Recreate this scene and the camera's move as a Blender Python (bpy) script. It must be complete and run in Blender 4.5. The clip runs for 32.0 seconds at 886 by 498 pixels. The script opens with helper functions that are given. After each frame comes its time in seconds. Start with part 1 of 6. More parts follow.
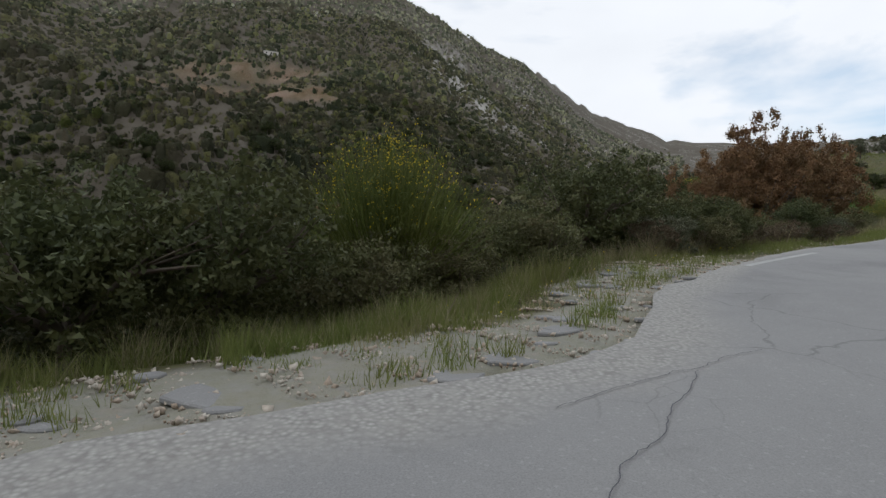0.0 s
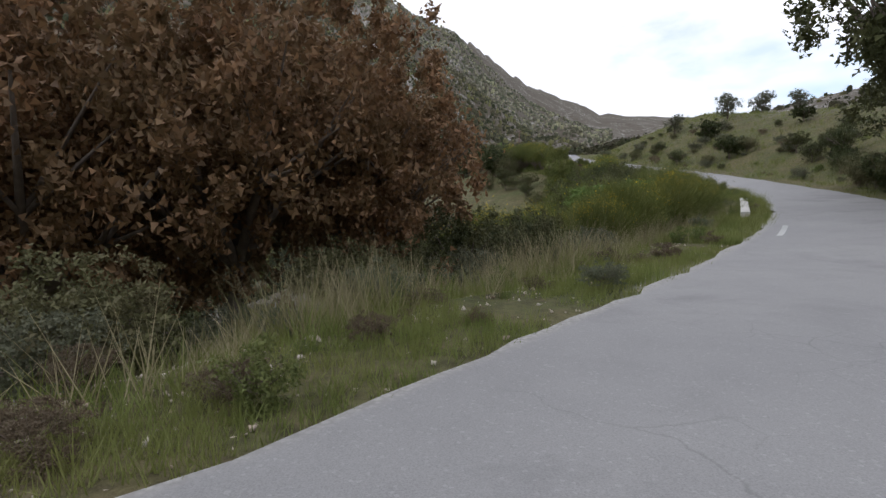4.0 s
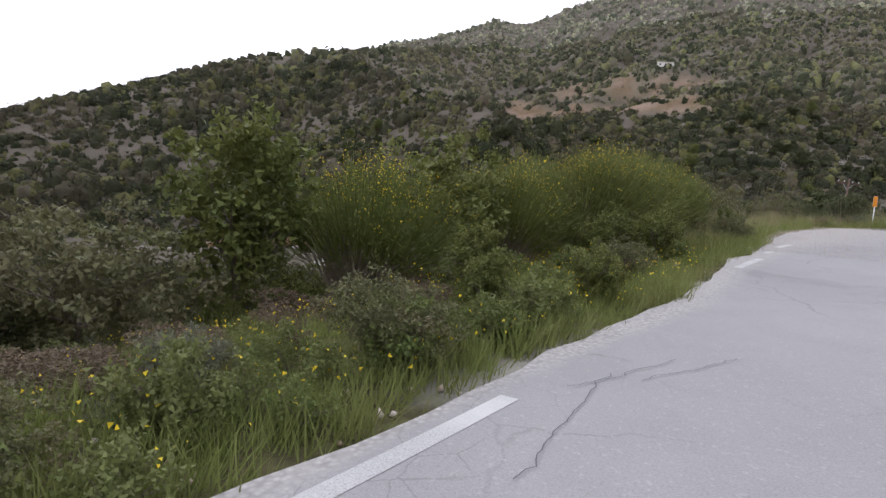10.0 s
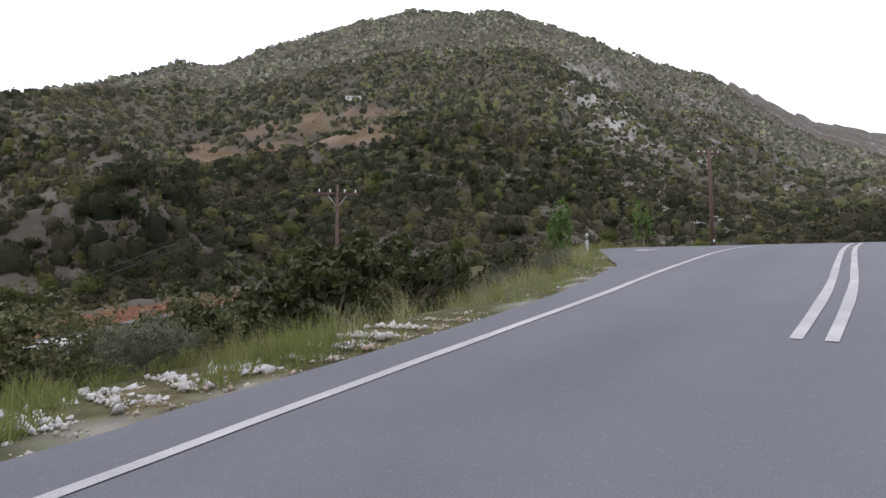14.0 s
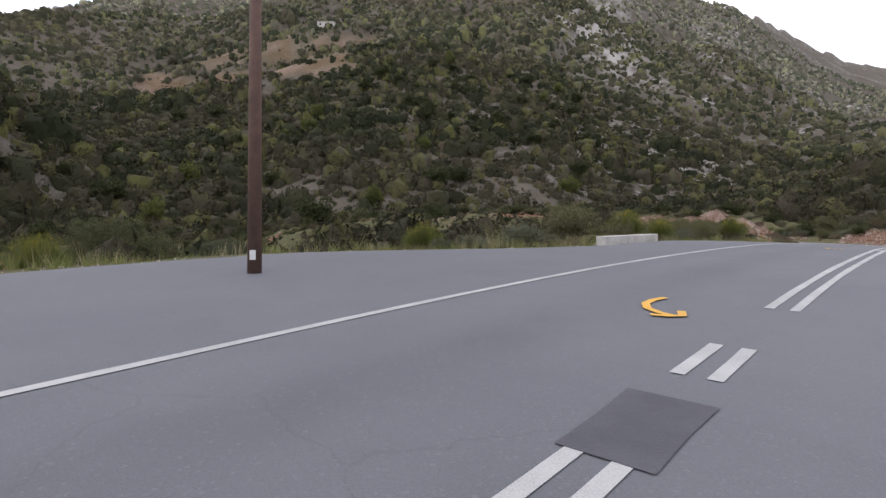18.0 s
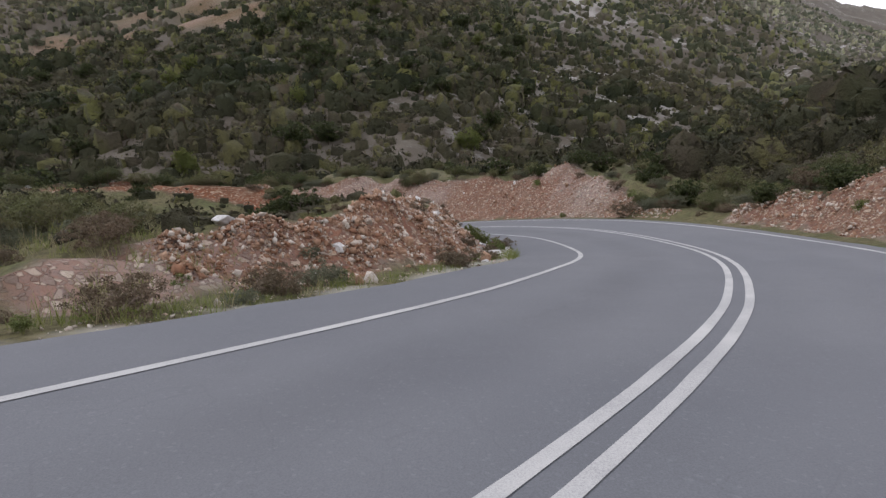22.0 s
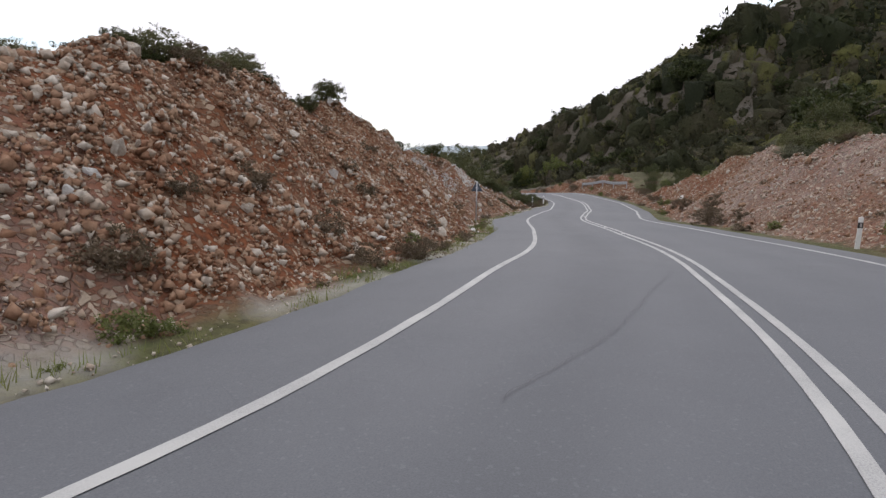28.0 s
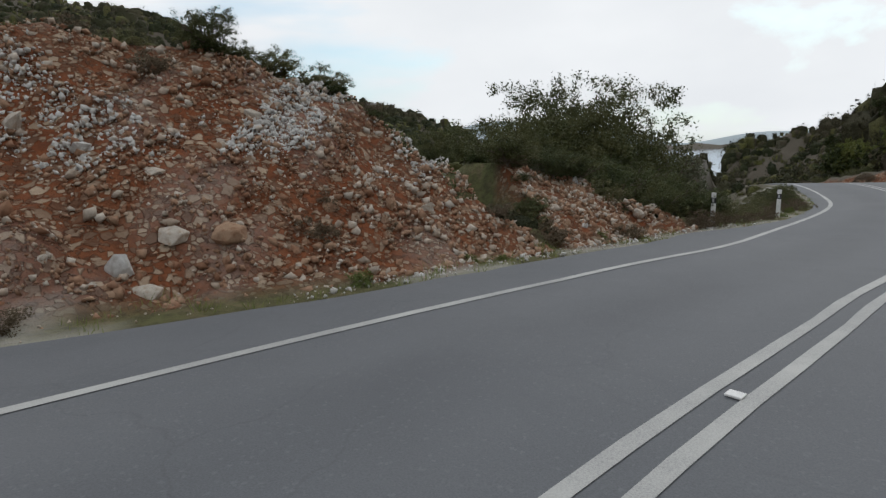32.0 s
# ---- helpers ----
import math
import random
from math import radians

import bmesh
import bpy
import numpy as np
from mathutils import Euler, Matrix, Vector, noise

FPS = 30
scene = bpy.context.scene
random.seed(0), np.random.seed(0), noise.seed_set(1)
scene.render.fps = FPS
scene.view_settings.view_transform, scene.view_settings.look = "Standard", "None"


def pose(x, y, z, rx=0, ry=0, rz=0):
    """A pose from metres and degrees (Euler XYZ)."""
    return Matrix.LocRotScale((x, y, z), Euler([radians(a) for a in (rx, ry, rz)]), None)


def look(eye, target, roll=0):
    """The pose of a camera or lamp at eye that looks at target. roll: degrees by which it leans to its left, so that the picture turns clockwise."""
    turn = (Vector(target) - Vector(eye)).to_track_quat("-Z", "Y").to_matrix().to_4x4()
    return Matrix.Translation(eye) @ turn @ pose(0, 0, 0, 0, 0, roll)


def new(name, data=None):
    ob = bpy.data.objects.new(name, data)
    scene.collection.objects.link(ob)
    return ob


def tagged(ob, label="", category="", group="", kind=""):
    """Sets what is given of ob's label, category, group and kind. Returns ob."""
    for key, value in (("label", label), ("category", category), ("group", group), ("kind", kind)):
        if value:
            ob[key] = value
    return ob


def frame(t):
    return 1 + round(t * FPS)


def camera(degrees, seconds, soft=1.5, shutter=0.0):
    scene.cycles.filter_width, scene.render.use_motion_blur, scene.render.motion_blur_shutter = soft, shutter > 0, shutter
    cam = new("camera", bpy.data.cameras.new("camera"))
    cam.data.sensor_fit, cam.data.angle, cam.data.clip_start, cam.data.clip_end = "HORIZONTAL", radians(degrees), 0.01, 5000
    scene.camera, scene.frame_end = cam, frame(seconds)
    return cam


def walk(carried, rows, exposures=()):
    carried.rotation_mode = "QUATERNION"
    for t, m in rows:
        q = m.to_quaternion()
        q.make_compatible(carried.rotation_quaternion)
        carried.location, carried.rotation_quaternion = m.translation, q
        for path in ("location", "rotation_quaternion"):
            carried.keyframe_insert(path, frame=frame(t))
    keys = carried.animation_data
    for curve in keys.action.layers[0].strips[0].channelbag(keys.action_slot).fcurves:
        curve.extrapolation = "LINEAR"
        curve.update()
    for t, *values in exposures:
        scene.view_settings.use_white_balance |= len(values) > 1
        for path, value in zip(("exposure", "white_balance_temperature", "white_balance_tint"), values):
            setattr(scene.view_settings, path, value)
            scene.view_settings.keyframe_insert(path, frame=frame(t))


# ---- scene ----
cam = camera(77.0, 32.0, soft=1.4, shutter=0.0)

# seconds, x, y, z of the lens and its turn in degrees
ROWS = (
    (0, 0.00, 0.00, 1.28, 90.02, -1.95, -1.28),
    (0.5, 2.62, 2.87, 1.65, 90.02, -1.96, -4.40),
    (1, 5.36, 5.55, 2.01, 91.14, 0.40, -7.22),
    (1.5, 8.23, 8.14, 2.35, 91.53, -0.19, -9.11),
    (2, 11.40, 10.86, 2.74, 89.90, -1.22, -9.98),
    (2.5, 14.70, 13.70, 3.13, 89.19, -2.62, -9.46),
    (3, 17.41, 16.07, 3.46, 87.91, -3.12, -9.01),
    (3.5, 19.87, 18.29, 3.74, 87.64, -2.91, -7.97),
    (4, 23.05, 21.25, 4.03, 87.56, -1.05, -6.98),
    (4.5, 26.11, 24.19, 4.27, 87.74, -1.67, -6.09),
    (5, 29.83, 27.90, 4.65, 88.31, -2.84, -5.02),
    (5.5, 33.91, 32.21, 5.19, 88.74, -3.81, -2.85),
    (6, 37.65, 36.60, 5.77, 88.90, -4.37, 0.79),
    (6.5, 40.58, 40.62, 6.31, 88.93, -4.77, 5.72),
    (7, 42.70, 44.18, 6.80, 89.32, -5.76, 11.26),
    (7.5, 44.42, 47.88, 7.32, 88.84, -6.33, 17.22),
    (8, 45.75, 51.79, 7.88, 88.80, -8.40, 23.47),
    (8.5, 46.64, 55.78, 8.49, 88.04, -10.12, 29.23),
    (9, 47.13, 59.96, 9.19, 88.04, -12.14, 35.28),
    (9.5, 47.21, 64.54, 9.96, 86.84, -11.72, 40.39),
    (10, 46.90, 69.65, 10.77, 87.98, -10.44, 44.84),
    (10.5, 46.33, 74.59, 11.59, 87.95, -11.08, 46.55),
    (11, 45.83, 78.43, 12.22, 88.52, -8.95, 46.90),
    (11.5, 45.46, 81.70, 12.74, 90.21, -7.73, 44.49),
    (12, 45.34, 84.77, 13.26, 91.54, -6.37, 38.98),
    (12.5, 45.60, 88.63, 13.91, 92.48, -4.59, 32.77),
    (13, 46.30, 92.49, 14.56, 93.09, -3.08, 26.07),
    (13.5, 47.33, 96.10, 15.13, 92.05, -2.82, 21.32),
    (14, 48.55, 99.56, 15.62, 94.44, 0.24, 19.37),
    (14.5, 49.76, 102.72, 16.11, 93.07, -3.87, 18.13),
    (15, 51.03, 105.95, 16.63, 91.64, -4.07, 18.03),
    (15.5, 52.36, 109.39, 17.11, 90.70, -3.30, 18.54),
    (16, 53.70, 112.97, 17.56, 90.33, -3.03, 19.26),
    (16.5, 55.01, 116.58, 17.99, 90.13, -3.18, 19.95),
    (17, 56.26, 120.18, 18.36, 89.16, -2.07, 20.55),
    (17.5, 57.55, 123.95, 18.67, 88.91, -1.15, 20.93),
    (18, 58.90, 127.90, 18.94, 88.48, -0.73, 20.53),
    (18.5, 60.37, 132.06, 19.20, 88.27, -0.56, 19.80),
    (19, 62.00, 136.47, 19.45, 87.97, -0.32, 18.77),
    (19.5, 63.60, 140.61, 19.65, 87.40, 0.04, 18.12),
    (20, 65.30, 144.86, 19.80, 86.70, 0.57, 17.49),
    (20.5, 66.96, 148.94, 19.86, 86.05, 1.32, 17.29),
    (21, 68.67, 153.10, 19.88, 85.67, 1.44, 17.28),
    (21.5, 70.24, 157.03, 19.86, 85.31, 1.70, 18.17),
    (22, 71.71, 161.00, 19.83, 85.07, 1.55, 20.35),
    (22.5, 72.86, 164.72, 19.80, 84.66, 1.21, 24.35),
    (23, 73.66, 168.40, 19.76, 84.32, 0.87, 30.50),
    (23.5, 74.00, 171.93, 19.73, 84.08, 0.70, 37.52),
    (24, 73.88, 175.33, 19.69, 83.90, 0.20, 45.53),
    (24.5, 73.42, 178.07, 19.66, 83.33, -0.57, 53.00),
    (25, 72.32, 181.48, 19.65, 82.72, -2.39, 61.78),
    (25.5, 70.83, 184.47, 19.66, 82.06, -3.07, 70.62),
    (26, 68.81, 187.24, 19.65, 81.42, -3.10, 80.61),
    (26.5, 66.60, 189.42, 19.61, 80.72, -2.76, 89.79),
    (27, 64.18, 191.14, 19.53, 80.27, -2.36, 98.77),
    (27.5, 61.52, 192.47, 19.43, 80.07, -1.82, 107.56),
    (28, 58.61, 193.40, 19.30, 80.13, -1.03, 116.15),
    (28.5, 55.46, 193.92, 19.13, 80.44, 0.09, 124.53),
    (29, 52.07, 193.98, 18.93, 81.00, 1.63, 132.68),
    (29.5, 48.47, 193.60, 18.68, 80.92, 1.95, 138.45),
    (30, 44.54, 192.84, 18.41, 80.55, 1.42, 142.44),
    (30.5, 40.81, 191.91, 18.14, 80.54, 1.49, 144.97),
    (31, 36.38, 190.62, 17.80, 80.33, 1.73, 146.41),
    (31.5, 32.09, 189.31, 17.47, 80.16, 1.38, 146.80),
    (32, 27.89, 188.02, 17.13, 79.72, 1.56, 146.52),
)
# how the film's camera opened and closed, in stops, and its white balance
EXPOSURES = ((0, -0.6, 6150, 10), (2, -0.55, 6150, 11), (4, -0.25, 6100, 15), (7, 0.05, 6080, 19), (9, 0.3, 6050, 20), (13, 0.02, 6050, 18), (17, 0.08, 6200, 20), (21, -0.05, 6200, 19), (24, 0.03, 6200, 18), (26, 0.15, 6350, 17), (28.5, -0.36, 6350, 16), (30, -0.7, 6300, 12), (32, -0.68, 6300, 9))
walk(cam, [(t, pose(x, y, z, rx, ry, rz)) for t, x, y, z, rx, ry, rz in ROWS],
     exposures=[(t, e - 0.22, k, g) for t, e, k, g in EXPOSURES])

# ---- sky and sun ----
SUN_AZ, SUN_EL = radians(112), radians(38)      # azimuth counted to the left of +y
world = bpy.data.worlds.new("cloudy_sky")
scene.world = world
world.use_nodes = True
wn, wl = world.node_tree.nodes, world.node_tree.links
wn.clear()
w_out, w_bg = wn.new("ShaderNodeOutputWorld"), wn.new("ShaderNodeBackground")
w_sky, w_co, w_map = wn.new("ShaderNodeTexSky"), wn.new("ShaderNodeTexCoord"), wn.new("ShaderNodeMapping")
w_sky.sky_type, w_sky.sun_disc, w_sky.sun_elevation, w_sky.sun_rotation = "NISHITA", False, SUN_EL, -SUN_AZ
w_sky.air_density, w_sky.dust_density, w_sky.altitude = 1.0, 3.0, 100
w_noise, w_ramp, w_mix = wn.new("ShaderNodeTexNoise"), wn.new("ShaderNodeValToRGB"), wn.new("ShaderNodeMix")
w_map.inputs["Scale"].default_value = (1.0, 1.0, 2.4)
w_noise.inputs["Scale"].default_value, w_noise.inputs["Detail"].default_value = 2.1, 7
w_noise.inputs["Roughness"].default_value, w_noise.inputs["Distortion"].default_value = 0.55, 0.3
w_ramp.color_ramp.elements[0].color = (0.3, 0.3, 0.3, 1)
w_ramp.color_ramp.elements[0].position, w_ramp.color_ramp.elements[1].position = 0.28, 0.47
w_grey, w_greyr = wn.new("ShaderNodeTexNoise"), wn.new("ShaderNodeMix")
w_grey.inputs["Scale"].default_value, w_grey.inputs["Detail"].default_value = 3.3, 6
w_greyr.data_type = "RGBA"
w_greyr.inputs["A"].default_value, w_greyr.inputs["B"].default_value = (12.5, 12.7, 13.0, 1), (16.0, 16.0, 15.9, 1)
w_mix.data_type = "RGBA"
wl.new(w_co.outputs["Generated"], w_map.inputs["Vector"])
wl.new(w_map.outputs["Vector"], w_noise.inputs["Vector"])
wl.new(w_map.outputs["Vector"], w_grey.inputs["Vector"])
wl.new(w_grey.outputs["Fac"], w_greyr.inputs["Factor"])
wl.new(w_noise.outputs["Fac"], w_ramp.inputs["Fac"])
wl.new(w_ramp.outputs["Color"], w_mix.inputs["Factor"])
w_clear = wn.new("ShaderNodeVectorMath")
w_clear.operation = "MULTIPLY"
w_clear.inputs[1].default_value = (1.25, 2.1, 2.3)
wl.new(w_sky.outputs["Color"], w_clear.inputs[0])
wl.new(w_clear.outputs[0], w_mix.inputs["A"])
wl.new(w_greyr.outputs["Result"], w_mix.inputs["B"])
wl.new(w_mix.outputs["Result"], w_bg.inputs["Color"])
wl.new(w_bg.outputs["Background"], w_out.inputs["Surface"])
w_bg.inputs["Strength"].default_value = 0.115
sun = new("sun", bpy.data.lights.new("sun", "SUN"))
sun.data.energy, sun.data.angle, sun.data.color = 0.65, radians(14), (1.0, 0.95, 0.88)
sun_way = Vector((-math.sin(SUN_AZ) * math.cos(SUN_EL), math.cos(SUN_AZ) * math.cos(SUN_EL), math.sin(SUN_EL)))
sun.matrix_world = look(sun_way * 300, (0, 0, 0))


# ---- materials ----
def node(nt, kind, **ins):
    n = nt.nodes.new(kind)
    for key, value in ins.items():
        n.inputs[key.replace("_", " ")].default_value = value
    return n


def blank(name, rough=0.8, metal=0.0, spec=0.3):
    m = bpy.data.materials.new(name)
    m.use_nodes = True
    nt = m.node_tree
    b = nt.nodes["Principled BSDF"]
    b.inputs["Roughness"].default_value, b.inputs["Metallic"].default_value = rough, metal
    b.inputs["Specular IOR Level"].default_value = spec
    return m, nt, b


def mixc(nt, fac, a, b):
    """A colour mix; fac, a, b are sockets or values."""
    n = nt.nodes.new("ShaderNodeMix")
    n.data_type = "RGBA"
    for key, v in (("Factor", fac), ("A", a), ("B", b)):
        if isinstance(v, bpy.types.NodeSocket):
            nt.links.new(v, n.inputs[key])
        else:
            n.inputs[key].default_value = v if key == "Factor" else (*v, 1)
    return n.outputs["Result"]


def ramp(nt, src, lo, hi):
    n = nt.nodes.new("ShaderNodeMapRange")
    n.inputs["From Min"].default_value, n.inputs["From Max"].default_value = lo, hi
    nt.links.new(src, n.inputs["Value"])
    return n.outputs["Result"]


def math2(nt, op, a, b):
    n = nt.nodes.new("ShaderNodeMath")
    n.operation, n.use_clamp = op, True
    for i, v in enumerate((a, b)):
        if isinstance(v, bpy.types.NodeSocket):
            nt.links.new(v, n.inputs[i])
        else:
            n.inputs[i].default_value = v
    return n.outputs[0]


def noise_tex(nt, scale, detail=4, rough=0.55, dist=0.0, co="Object"):
    c = nt.nodes.new("ShaderNodeTexCoord")
    n = node(nt, "ShaderNodeTexNoise", Scale=scale, Detail=detail, Roughness=rough, Distortion=dist)
    nt.links.new(c.outputs[co], n.inputs["Vector"])
    return n.outputs["Fac"]


def voronoi(nt, scale, feature="F1", out="Distance", rnd=1.0, warp=0.0):
    c = nt.nodes.new("ShaderNodeTexCoord")
    n = nt.nodes.new("ShaderNodeTexVoronoi")
    n.feature = feature
    n.inputs["Scale"].default_value, n.inputs["Randomness"].default_value = scale, rnd
    src = c.outputs["Object"]
    if warp:
        w = node(nt, "ShaderNodeTexNoise", Scale=1.6, Detail=4)
        nt.links.new(src, w.inputs["Vector"])
        a = nt.nodes.new("ShaderNodeVectorMath")
        a.operation = "MULTIPLY_ADD"
        nt.links.new(w.outputs["Color"], a.inputs[0])
        a.inputs[1].default_value = (warp, warp, warp)
        nt.links.new(src, a.inputs[2])
        src = a.outputs[0]
    nt.links.new(src, n.inputs["Vector"])
    return n.outputs[out]


def bump(nt, b, src, strength=0.4, distance=0.02):
    n = node(nt, "ShaderNodeBump", Strength=strength, Distance=distance)
    nt.links.new(src, n.inputs["Height"])
    nt.links.new(n.outputs["Normal"], b.inputs["Normal"])


def plain(name, c1, c2, rough=0.8, metal=0.0, scale=6.0, grain=60.0, bumps=0.3, spec=0.3):
    """A surface of two tones mottled at two scales, with fine relief."""
    m, nt, b = blank(name, rough, metal, spec)
    big, fine = noise_tex(nt, scale, 5), noise_tex(nt, grain, 3)
    col = mixc(nt, ramp(nt, big, 0.3, 0.7), c1, c2)
    col = mixc(nt, math2(nt, "MULTIPLY", ramp(nt, fine, 0.35, 0.8), 0.35), col, tuple(v * 0.6 for v in c1))
    nt.links.new(col, b.inputs["Base Color"])
    bump(nt, b, fine, bumps)
    return m


def attr(nt, name):
    a = nt.nodes.new("ShaderNodeAttribute")
    a.attribute_name = name
    return a


def asphalt(name, base, pale, dark, cracks, patches, tracks=False, crumbles=False):
    m, nt, b = blank(name, 0.75, 0, 0.35)
    big, mid, fine = noise_tex(nt, 0.22, 5), noise_tex(nt, 1.7, 5), noise_tex(nt, 85, 2)
    col = mixc(nt, ramp(nt, big, 0.35, 0.7), base, pale)
    col = mixc(nt, math2(nt, "MULTIPLY", ramp(nt, mid, 0.45, 0.8), 0.35), col, dark)
    agg = ramp(nt, voronoi(nt, 110), 0.0, 0.75)
    col = mixc(nt, math2(nt, "MULTIPLY", agg, 0.3), col, tuple(v * 1.45 for v in pale))
    col = mixc(nt, math2(nt, "MULTIPLY", ramp(nt, fine, 0.42, 0.7), 0.3), col, tuple(v * 0.6 for v in base))
    if tracks:
        sep = nt.nodes.new("ShaderNodeSeparateColor")
        nt.links.new(attr(nt, "zone").outputs["Color"], sep.inputs["Color"])
        streak = ramp(nt, noise_tex(nt, 0.5, 5), 0.3, 0.7)
        col = mixc(nt, math2(nt, "MULTIPLY", math2(nt, "MULTIPLY", sep.outputs["Red"], streak), 0.3), col, tuple(v * 1.25 for v in pale))
        col = mixc(nt, math2(nt, "MULTIPLY", math2(nt, "MULTIPLY", sep.outputs["Green"], streak), 0.4), col, dark)
    if patches:
        p = ramp(nt, noise_tex(nt, 0.35, 6, 0.65, 0.6), 0.56, 0.7)
        col = mixc(nt, math2(nt, "MULTIPLY", p, 0.5), col, dark)
    if cracks:
        e = ramp(nt, voronoi(nt, 0.55, "DISTANCE_TO_EDGE", warp=0.5), 0.008, 0.002)
        e2 = ramp(nt, voronoi(nt, 2.3, "DISTANCE_TO_EDGE", warp=0.25), 0.016, 0.004)
        gate = ramp(nt, noise_tex(nt, 0.16, 2), 0.47, 0.55)
        gate2 = ramp(nt, noise_tex(nt, 0.3, 2), 0.55, 0.62)
        cr = math2(nt, "MAXIMUM", math2(nt, "MULTIPLY", e, gate), math2(nt, "MULTIPLY", math2(nt, "MULTIPLY", e2, gate2), 0.7))
        col = mixc(nt, math2(nt, "MULTIPLY", cr, cracks), col, (0.03, 0.03, 0.03))
    if crumbles:
        sep = nt.nodes.new("ShaderNodeSeparateColor")
        nt.links.new(attr(nt, "zone").outputs["Color"], sep.inputs["Color"])
        loose = math2(nt, "ADD", math2(nt, "MULTIPLY", sep.outputs["Red"], 0.75), math2(nt, "MULTIPLY", noise_tex(nt, 1.6, 7, 0.75), 0.5))
        stones = mixc(nt, ramp(nt, voronoi(nt, 24), 0.1, 0.7), (0.4, 0.39, 0.365), (0.22, 0.212, 0.2))
        stones = mixc(nt, ramp(nt, noise_tex(nt, 9, 5, 0.7), 0.4, 0.7), stones, (0.3, 0.29, 0.27))
        col = mixc(nt, ramp(nt, loose, 0.5, 0.85), col, stones)
    grit = voronoi(nt, 52, "F1", "Color")
    g = nt.nodes.new("ShaderNodeSeparateColor")
    nt.links.new(grit, g.inputs["Color"])
    col = mixc(nt, math2(nt, "MULTIPLY", ramp(nt, g.outputs["Red"], 0.95, 0.98), 0.16), col, tuple(v * 1.9 for v in pale))
    nt.links.new(col, b.inputs["Base Color"])
    bump(nt, b, fine, 0.35, 0.006)
    return m


MAT_OLD = asphalt("old_pale_asphalt", (0.2, 0.198, 0.198), (0.26, 0.256, 0.25), (0.13, 0.128, 0.13), 0.32, True, False, True)
MAT_NEW = asphalt("grey_asphalt", (0.1, 0.106, 0.117), (0.13, 0.135, 0.143), (0.075, 0.078, 0.086), 0.12, False, True)


def worn_paint():
    m, nt, b = blank("worn_white_paint", 0.65, 0, 0.3)
    big, fine = noise_tex(nt, 1.2, 5), noise_tex(nt, 95, 4, 0.7)
    col = mixc(nt, ramp(nt, big, 0.35, 0.7), (0.47, 0.47, 0.45), (0.38, 0.38, 0.37))
    wear = math2(nt, "MULTIPLY", math2(nt, "MULTIPLY", ramp(nt, fine, 0.42, 0.72), ramp(nt, big, 0.25, 0.55)), 0.7)
    col = mixc(nt, wear, col, (0.16, 0.162, 0.17))
    nt.links.new(col, b.inputs["Base Color"])
    bump(nt, b, fine, 0.3, 0.004)
    return m


MAT_PAINT = worn_paint()
MAT_OCHRE = plain("ochre_spray_paint", (0.75, 0.42, 0.05), (0.6, 0.34, 0.06), 0.6, scale=4)
MAT_TAR = plain("dark_blackout_paint", (0.07, 0.07, 0.08), (0.1, 0.1, 0.11), 0.7, scale=3)
MAT_CONC = plain("weathered_concrete", (0.62, 0.6, 0.55), (0.45, 0.44, 0.41), 0.85, scale=2, grain=35)
MAT_WOOD = plain("tarred_pole_wood", (0.17, 0.1, 0.075), (0.1, 0.068, 0.056), 0.85, scale=5, grain=40)
MAT_STEEL = plain("galvanised_steel", (0.55, 0.56, 0.58), (0.4, 0.41, 0.43), 0.45, 0.8)
MAT_SIGN = plain("blue_grey_sign_back", (0.12, 0.15, 0.19), (0.09, 0.11, 0.14), 0.5, 0.3)
MAT_CABLE = plain("black_cable", (0.05, 0.05, 0.05), (0.09, 0.09, 0.09), 0.6)
MAT_WHITE = plain("white_plastic", (0.8, 0.8, 0.79), (0.7, 0.7, 0.68), 0.5)
MAT_ORANGE = plain("orange_board", (0.8, 0.3, 0.02), (0.7, 0.25, 0.02), 0.5)
MAT_BLACK = plain("black_plastic", (0.02, 0.02, 0.022), (0.03, 0.03, 0.03), 0.4)
MAT_BARK = plain("grey_bark", (0.2, 0.16, 0.13), (0.11, 0.09, 0.075), 0.9, scale=8, grain=30, bumps=0.7)
MAT_TWIG = plain("dry_twigs", (0.3, 0.24, 0.19), (0.2, 0.16, 0.13), 0.9, scale=8)
MAT_RENDER = plain("pale_wall_render", (0.7, 0.66, 0.6), (0.55, 0.52, 0.47), 0.9, scale=1)


def stone_mat(name, c1, c2, c3):
    m, nt, b = blank(name, 0.9, 0, 0.2)
    info = nt.nodes.new("ShaderNodeObjectInfo")
    geo = nt.nodes.new("ShaderNodeNewGeometry")
    fine, big = noise_tex(nt, 18, 5), noise_tex(nt, 2.5, 4)
    col = mixc(nt, ramp(nt, geo.outputs["Random Per Island"], 0.1, 0.9), c1, c2)
    col = mixc(nt, math2(nt, "MULTIPLY", info.outputs["Random"], 0.5), col, c2)
    col = mixc(nt, math2(nt, "MULTIPLY", ramp(nt, big, 0.45, 0.7), 0.7), col, c3)
    col = mixc(nt, math2(nt, "MULTIPLY", ramp(nt, fine, 0.4, 0.75), 0.4), col, tuple(v * 0.55 for v in c1))
    nt.links.new(col, b.inputs["Base Color"])
    bump(nt, b, fine, 0.6, 0.03)
    return m


